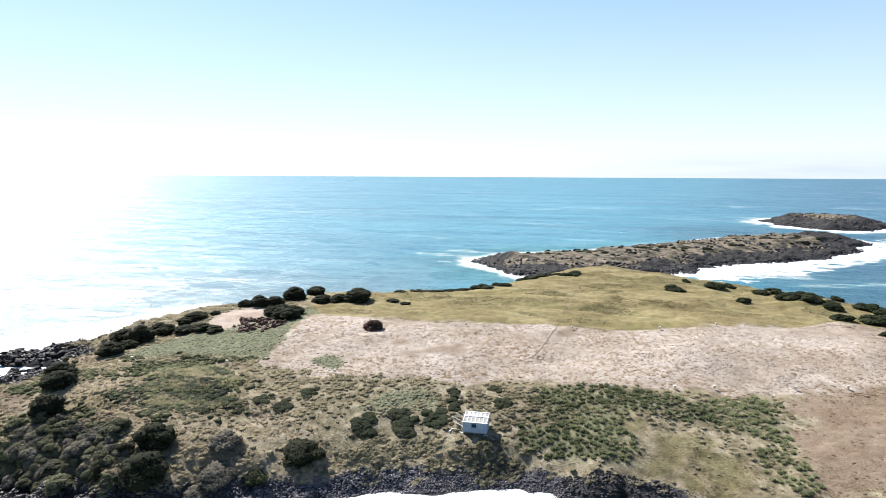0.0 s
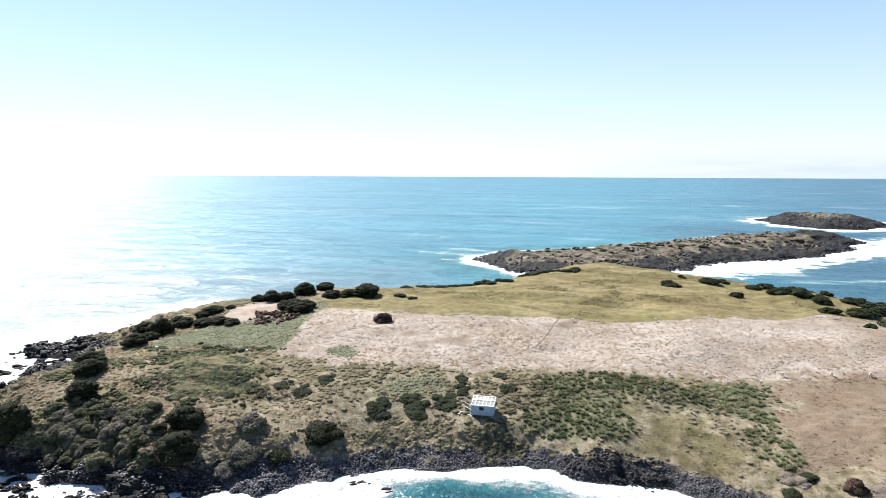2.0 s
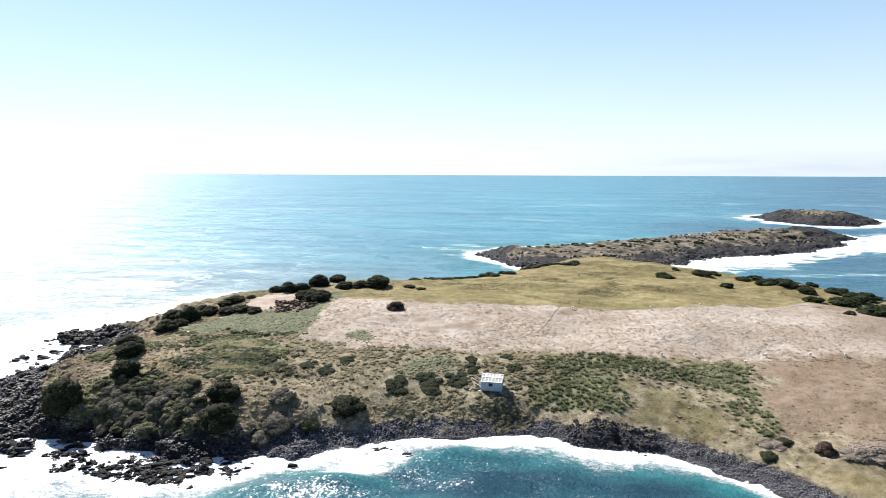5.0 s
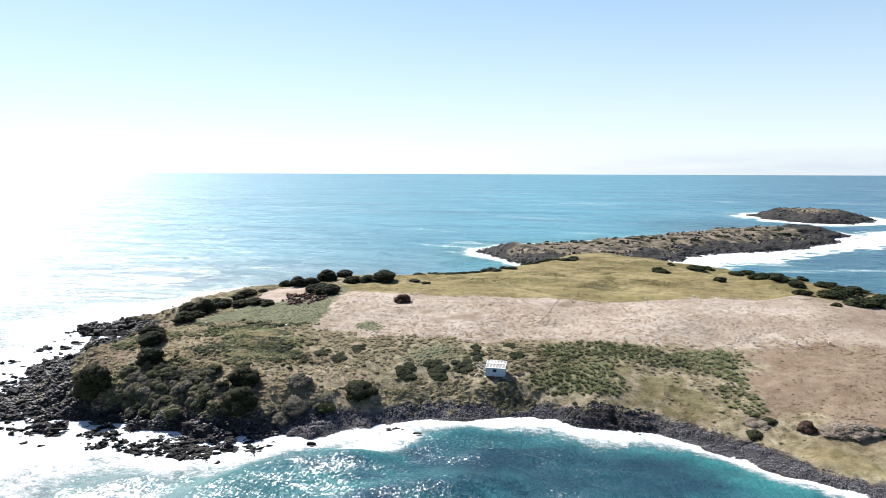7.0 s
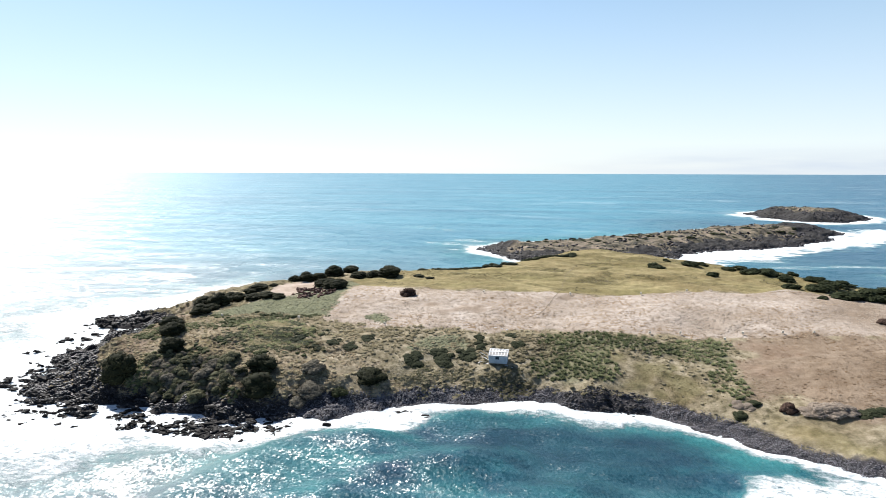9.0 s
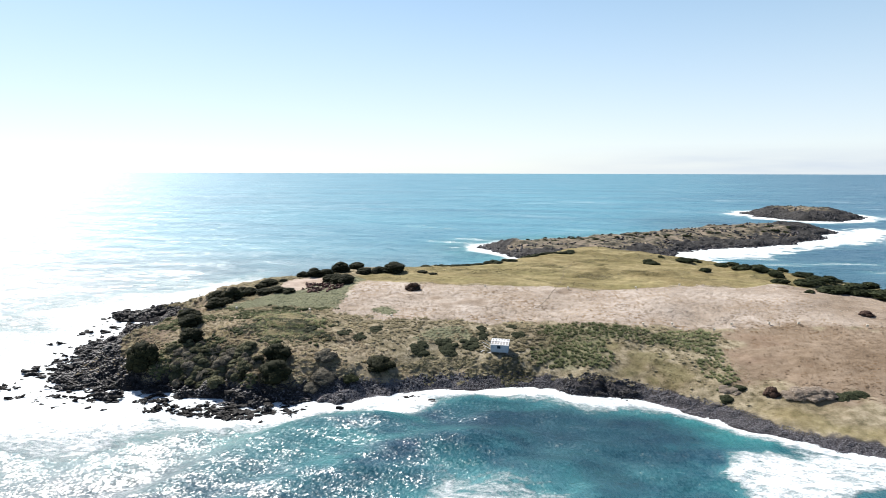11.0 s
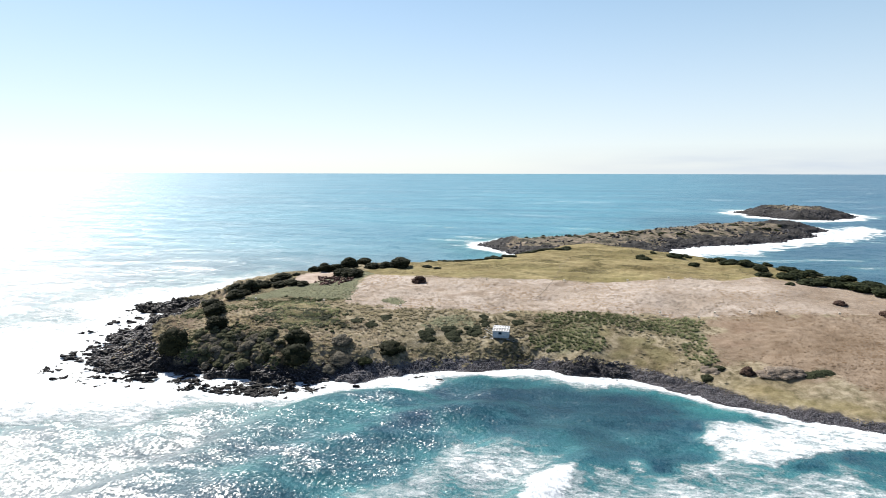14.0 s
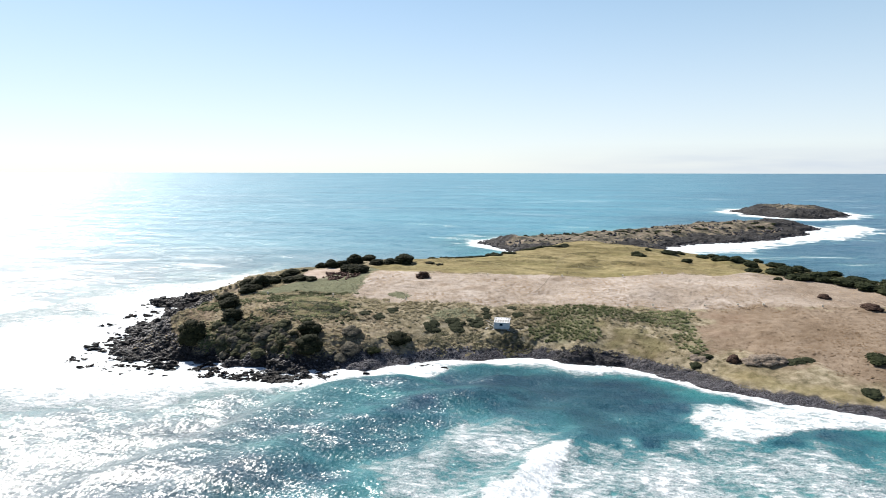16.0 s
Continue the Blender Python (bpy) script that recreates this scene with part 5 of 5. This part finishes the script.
for x, y, w, h in EAST_BUSHES:
    bush(x, y + 0.2 * w, 0.76 * w, 1.0 * h, GREEN, "broad low dark green bush on the far slope", "bushes of the east slope")
for x, y, w, h in [(94.4, 192.6, 7.6, 3.0), (97.2, 180.3, 9.6, 2.9), (103.1, 170.1, 11.7, 3.3), (109.1, 163.8, 10.7, 3.2), (113.3, 156.3, 9.1, 3.6),
                   (108.0, 191.0, 10.0, 3.2), (116.0, 184.0, 10.5, 3.2), (124.0, 176.0, 10.0, 3.4), (132.0, 168.0, 10.0, 3.2), 
                   (80.0, 90.9, 6.7, 2.0), (120.0, 165.0, 9.0, 3.0), (105.0, 181.0, 9.0, 3.0)]:
    bush(x, y, w, h, GREEN, "broad low dark green bush on the far slope", "bushes of the east slope")
for x, y, w, h in [(50.8, 91.4, 4.2, 2.0), (52.6, 91.0, 4.8, 2.5), (54.4, 90.6, 5.0, 2.7), (56.2, 90.8, 4.8, 2.5), (57.8, 90.9, 4.0, 2.0), (53.4, 92.6, 4.4, 2.2), (55.6, 92.4, 4.4, 2.2), (39.0, 95.8, 3.2, 1.4), (40.6, 95.2, 3.0, 1.3)]:
    bush(x, y + 0.25 * w, w, 0.7 * h, DRY, "pale grey-brown dead shrub near the cobbles", "shrubs in the fields")
for x, y, w, h in [(60.0, 91.2, 3.4, 0.7), (62.4, 92.0, 3.2, 0.6), (64.6, 92.6, 3.0, 0.6), (38.2, 93.2, 3.0, 1.2), (41.8, 96.6, 3.0, 1.1), (72.0, 77.4, 4.2, 1.1)]:
    bush(x, y, w, h, FLAT, "low dark green shrub near the cobbles", "shrubs in the fields")
bush(47.4, 93.6, 3.4, 2.1, BROWN, "dark red-brown rounded shrub near the cobbles", "shrubs in the fields")
EAST_SLOPE = rounded([(68, 224), (78, 203), (90, 199), (89, 178), (100, 168), (112, 160), (150, 150), (160, 172), (136, 200), (110, 224), (88, 242)], 1)
px, py = scatter(62, 64, 165, 148, 245, lambda x, y, d: (inside(x, y, EAST_SLOPE) > 0) * (d > 3) * (fbm(x / 11, y / 11, 2, 86) > -0.1))
verts, tris, tone, count = [], [], [], 0
crown = GREEN[0]
cv = np.array([v.co for v in crown.vertices])
cf = np.array([p.vertices for p in crown.polygons])
ct = np.array([v.value for v in crown.attributes["shade"].data])
for x, y in zip(px, py):
    a, w, h = rng.uniform(0, 2 * np.pi), rng.uniform(4.0, 9.0), rng.uniform(1.2, 2.3)
    turn = np.array([[np.cos(a), -np.sin(a), 0], [np.sin(a), np.cos(a), 0], [0, 0, 1]])
    verts.append((cv @ turn.T) * [w, w, h] + [x, y, ground_at(x, y) - 0.15])
    tris.append(cf + count)
    tone.append(np.clip(ct + rng.uniform(-0.2, 0.2), 0, 1))
    count += len(cv)
tagged(new("slope_scrub", mesh_of("slope_scrub", np.concatenate(verts), np.concatenate(tris), GREENBUSH, {"shade": np.concatenate(tone)})),
       "dense dark green scrub over the far east slope", "scrub", kind="stuff")
px, py = scatter(95, -106, -62, 79, 96, lambda x, y, d: zone(x, y, THICKET) * (d > 6.5))
for x, y in zip(px, py):
    bush(x, y, rng.uniform(2.0, 4.0), rng.uniform(1.2, 2.3), (THICK, GREY, DARK)[rng.choice(3, p=[0.55, 0.35, 0.10])], "low tangled grey-green shrub of the thicket", "thicket above the point")
px, py = scatter(60, -84, -66, 141, 158, lambda x, y, d: inside(x, y, np.array(RED_HEAP, float)) > 0)
for x, y in zip(px, py):
    ob = new("rock", rock_meshes[rng.randint(9)])
    s = rng.uniform(0.4, 1.15)
    ob.matrix_basis = pose(x, y, ground_at(x, y) + 0.15 * s, rng.uniform(-15, 15), 0, rng.uniform(0, 360)) @ Matrix.Diagonal((s, s, 1.6 * s, 1))
    ob.material_slots[0].link = "OBJECT"
    ob.material_slots[0].material = RUSTY
    tagged(ob, "red-brown weathered rock on bare ground", "rock", "red rocks of the rim")
for k in range(80):
    u = rng.rand()
    x, y = -14 + 200 * u + rng.uniform(-8, 8), 362 + 122 * u + rng.uniform(-20, 24)
    z, d = isle_height(np.array([x]), np.array([y]))
    if d[0] > 10:
        bush(x, y, rng.uniform(2.2, 6.0), rng.uniform(0.7, 1.5), TINY, "low dark bush on the isle", "bushes of the isle", float(z[0]))
for (ax, ay), (cx, cy), count in (((-52, 205), (-36, 207), 7), ((-36, 207), (-14, 215), 17), ((-13, 231), (9, 238), 20)):
    for k in range(count):
        u = (k + rng.rand()) / count
        bush(ax + (cx - ax) * u, ay + (cy - ay) * u + rng.uniform(-1.5, 1.5), rng.uniform(2.4, 4.6), rng.uniform(0.9, 1.5), FLAT, "low green rim shrub above the sea", "bushes on the north rim")

# ---- the hut ----
hut = new("hut")
hut.matrix_basis = pose(-12.1, 109.2, ground_at(-12.1, 109.2) - 0.35, 0, 0, -1.5)
tagged(hut, "small weathered white timber shack on stumps, patched roof", "hut")
HW, HD, FLOOR, EAVE, BACK = 4.3, 3.2, 0.5, 2.45, 3.0
for sx_ in (-2.0, 0.0, 2.0):
    for sy_ in (-1.45, 0.0, 1.45):
        part("stump", boxes(((0.18, 0.18, 1.3), (sx_, sy_, 0.12), 0.02)), hut, material=TIMBER)
part("floor", boxes(((HW, HD, 0.12), (0, 0, FLOOR), 0.01)), hut, material=TIMBER)


def wall_with_opening(x0, x1, z0, z1, ox0, ox1, oz0, oz1, y):
    t = 0.07
    return boxes(((ox0 - x0, t, z1 - z0), ((x0 + ox0) / 2, y, (z0 + z1) / 2), 0.004), ((x1 - ox1, t, z1 - z0), ((x1 + ox1) / 2, y, (z0 + z1) / 2), 0.004),
                 ((ox1 - ox0, t, oz0 - z0), ((ox0 + ox1) / 2, y, (z0 + oz0) / 2), 0.004), ((ox1 - ox0, t, z1 - oz1), ((ox0 + ox1) / 2, y, (oz1 + z1) / 2), 0.004))


front = part("wall", wall_with_opening(-HW / 2, HW / 2, FLOOR + 0.06, EAVE - 0.1, -0.62, 0.28, 1.5, 2.17, -HD / 2), hut, "weathered white board wall, sky-lit shade put into its paint", material=SHADED_WHITE)
for k in range(8):
    high = FLOOR + 0.25 + 0.23 * k
    runs = [(0.0, HW)] if not 1.45 < high < 2.2 else [(-HW / 4 - 0.33, HW / 2 - 0.66), (HW / 4 + 0.17, HW / 2 - 0.34)]
    for mid_x, wide in runs:
        part("cladding_joint", boxes(((wide, 0.015, 0.02), (mid_x, -HD / 2 - 0.042, high), 0.0)), front, material=SHADED_WHITE)
part("wall", boxes(((HW, 0.07, BACK - FLOOR - 0.15), (0, HD / 2, (BACK + FLOOR) / 2), 0.004)), hut, material=SHADED_WHITE)
for side_x in (-HW / 2 + 0.036, HW / 2 - 0.036):
    bm = bmesh.new()
    prof = [(-HD / 2 + 0.036, FLOOR + 0.06), (HD / 2 - 0.036, FLOOR + 0.06), (HD / 2 - 0.036, BACK - 0.08), (-HD / 2 + 0.036, EAVE - 0.11)]
    a = [bm.verts.new((side_x - 0.035, y, z)) for y, z in prof]
    b = [bm.verts.new((side_x + 0.035, y, z)) for y, z in prof]
    bm.faces.new(a[::-1]), bm.faces.new(b)
    for i in range(4):
        bm.faces.new((a[i], a[(i + 1) % 4], b[(i + 1) % 4], b[i]))
    part("wall", bm, hut, material=SHADED_WHITE)
window = part("window", boxes(((0.98, 0.05, 0.07), (-0.17, -HD / 2 - 0.045, 2.19), 0.005), ((0.98, 0.09, 0.06), (-0.17, -HD / 2 - 0.06, 1.47), 0.005),
                              ((0.06, 0.05, 0.68), (-0.63, -HD / 2 - 0.045, 1.83), 0.005), ((0.06, 0.05, 0.68), (0.29, -HD / 2 - 0.045, 1.83), 0.005)), hut, material=SHADED_WHITE)
part("pane", boxes(((0.88, 0.012, 0.66), (-0.17, -HD / 2 + 0.01, 1.835), 0.0)), window, "dark window pane", material=GLASS)
part("shutter", boxes(((0.42, 0.05, 0.5), (1.5, -HD / 2 - 0.062, 1.85), 0.01), ((0.34, 0.02, 0.06), (1.5, -HD / 2 - 0.095, 1.85), 0.0)), hut, "closed white shutter", material=SHADED_WHITE)
pitch = math.atan2(BACK - EAVE, HD)
tilt = Matrix.Rotation(pitch, 4, "X")


def on_roof(u, v, w=0.0):
    """A place on the roof: across, up the slope, above it."""
    return Vector((u, v * math.cos(pitch) - w * math.sin(pitch), (EAVE + BACK) / 2 + v * math.sin(pitch) + w * math.cos(pitch)))


roof = part("roof", boxes(((HW + 0.3, 3.75, 0.05), on_roof(0, 0), 0.005, tilt)), hut, "grey patched roof deck", material=PANEL)
for k in range(7):
    part("batten", boxes(((0.13 + 0.05 * (k % 2), 3.7, 0.06), on_roof(-2.15 + k * 0.715, 0, 0.06), 0.01, tilt)), roof, "white-painted batten", material=ROOFING)
for v_ in (-1.78, 0.35, 1.75):
    part("batten", boxes(((HW + 0.35, 0.26 if abs(v_) > 1 else 0.42, 0.06), on_roof(0, v_, 0.095), 0.01, tilt)), roof, "white-painted batten", material=ROOFING)
for k in range(5):
    part("sheet", boxes(((0.52, 0.9, 0.03), on_roof(-1.43 + k * 0.715, 1.1, 0.05), 0.004, tilt)), roof, "white roofing sheet", material=ROOFING)
part("post", boxes(((0.09, 0.09, 3.9), (-2.35, -0.9, 1.75), 0.01, Matrix.Rotation(radians(5), 4, "Y"))), hut, "white leaning post", material=ROOFING)
part("step", boxes(((0.8, 0.3, 0.05), (2.05, -1.95, 0.35), 0.01), ((0.06, 0.3, 0.55), (1.7, -1.95, 0.1), 0.0), ((0.06, 0.3, 0.55), (2.4, -1.95, 0.1), 0.0)), hut, "white timber step", material=SHADED_WHITE)


def plank(x, y, lift, length, tilt_y, turn, label="loose bleached timber plank beside the hut", wide=0.22):
    ob = new("plank", bm_mesh("plank", boxes(((length, wide, 0.05), (0, 0, 0), 0.008)), ROOFING))
    ob.matrix_basis = pose(x, y, ground_at(x, y) + lift, 0, tilt_y, turn)
    tagged(ob, label, "plank", "timber round the hut")


for args in ((-15.6, 110.6, 0.9, 2.6, 28, 10), (-15.4, 109.7, 0.6, 2.2, 24, -8), (-15.8, 109.0, 0.06, 1.8, 3, 20), (-15.2, 111.6, 1.0, 2.4, 35, 20),
             (-14.9, 108.2, 0.06, 1.6, 0, -30), (-9.0, 106.7, 0.06, 1.0, 0, 25), (-8.4, 107.2, 0.06, 0.7, 4, 60), (-16.6, 108.4, 0.06, 1.4, 0, 70), (-14.6, 127.8, 0.1, 0.8, 4, 8), (-12.9, 127.9, 0.1, 0.7, 6, -20), (-11.4, 127.4, 0.08, 0.6, 2, 35)):
    plank(*args)

# ---- white marker boxes in rows ----
marker = new("marker_box")
tagged(marker, "white marker box on two short stakes in grass", "marker", "rows of white markers")
part("box", boxes(((0.5, 0.36, 0.48), (0, 0, 0.68), 0.05)), marker, material=PALE)
part("lid", boxes(((0.56, 0.42, 0.05), (0, 0, 0.945), 0.012)), marker, material=PALE)
for dx in (-0.2, 0.2):
    part("stake", boxes(((0.07, 0.07, 1.35), (dx, 0.215, 0.4), 0.008)), marker, "pale timber stake", material=PALE)
MARKERS = [(5.9, 161.3), (27.7, 164.5), (42.1, 168.3), (43.7, 128.3), (33.1, 129.6), (25.3, 127.7), (-44.2, 123.7), (-68.0, 122.2), (-89.9, 120.9),
           (49.2, 132.7), (59.0, 133.4), (66.4, 133.3), (82.8, 132.2)]
marker.matrix_basis = pose(-21.1, 158.8, ground_at(-21.1, 158.8) - 0.05, 0, 0, 8)
for x, y in MARKERS:
    copy_thing(marker, pose(x, y, ground_at(x, y) - 0.05, rng.uniform(-3, 3), rng.uniform(-3, 3), rng.uniform(-25, 25)))
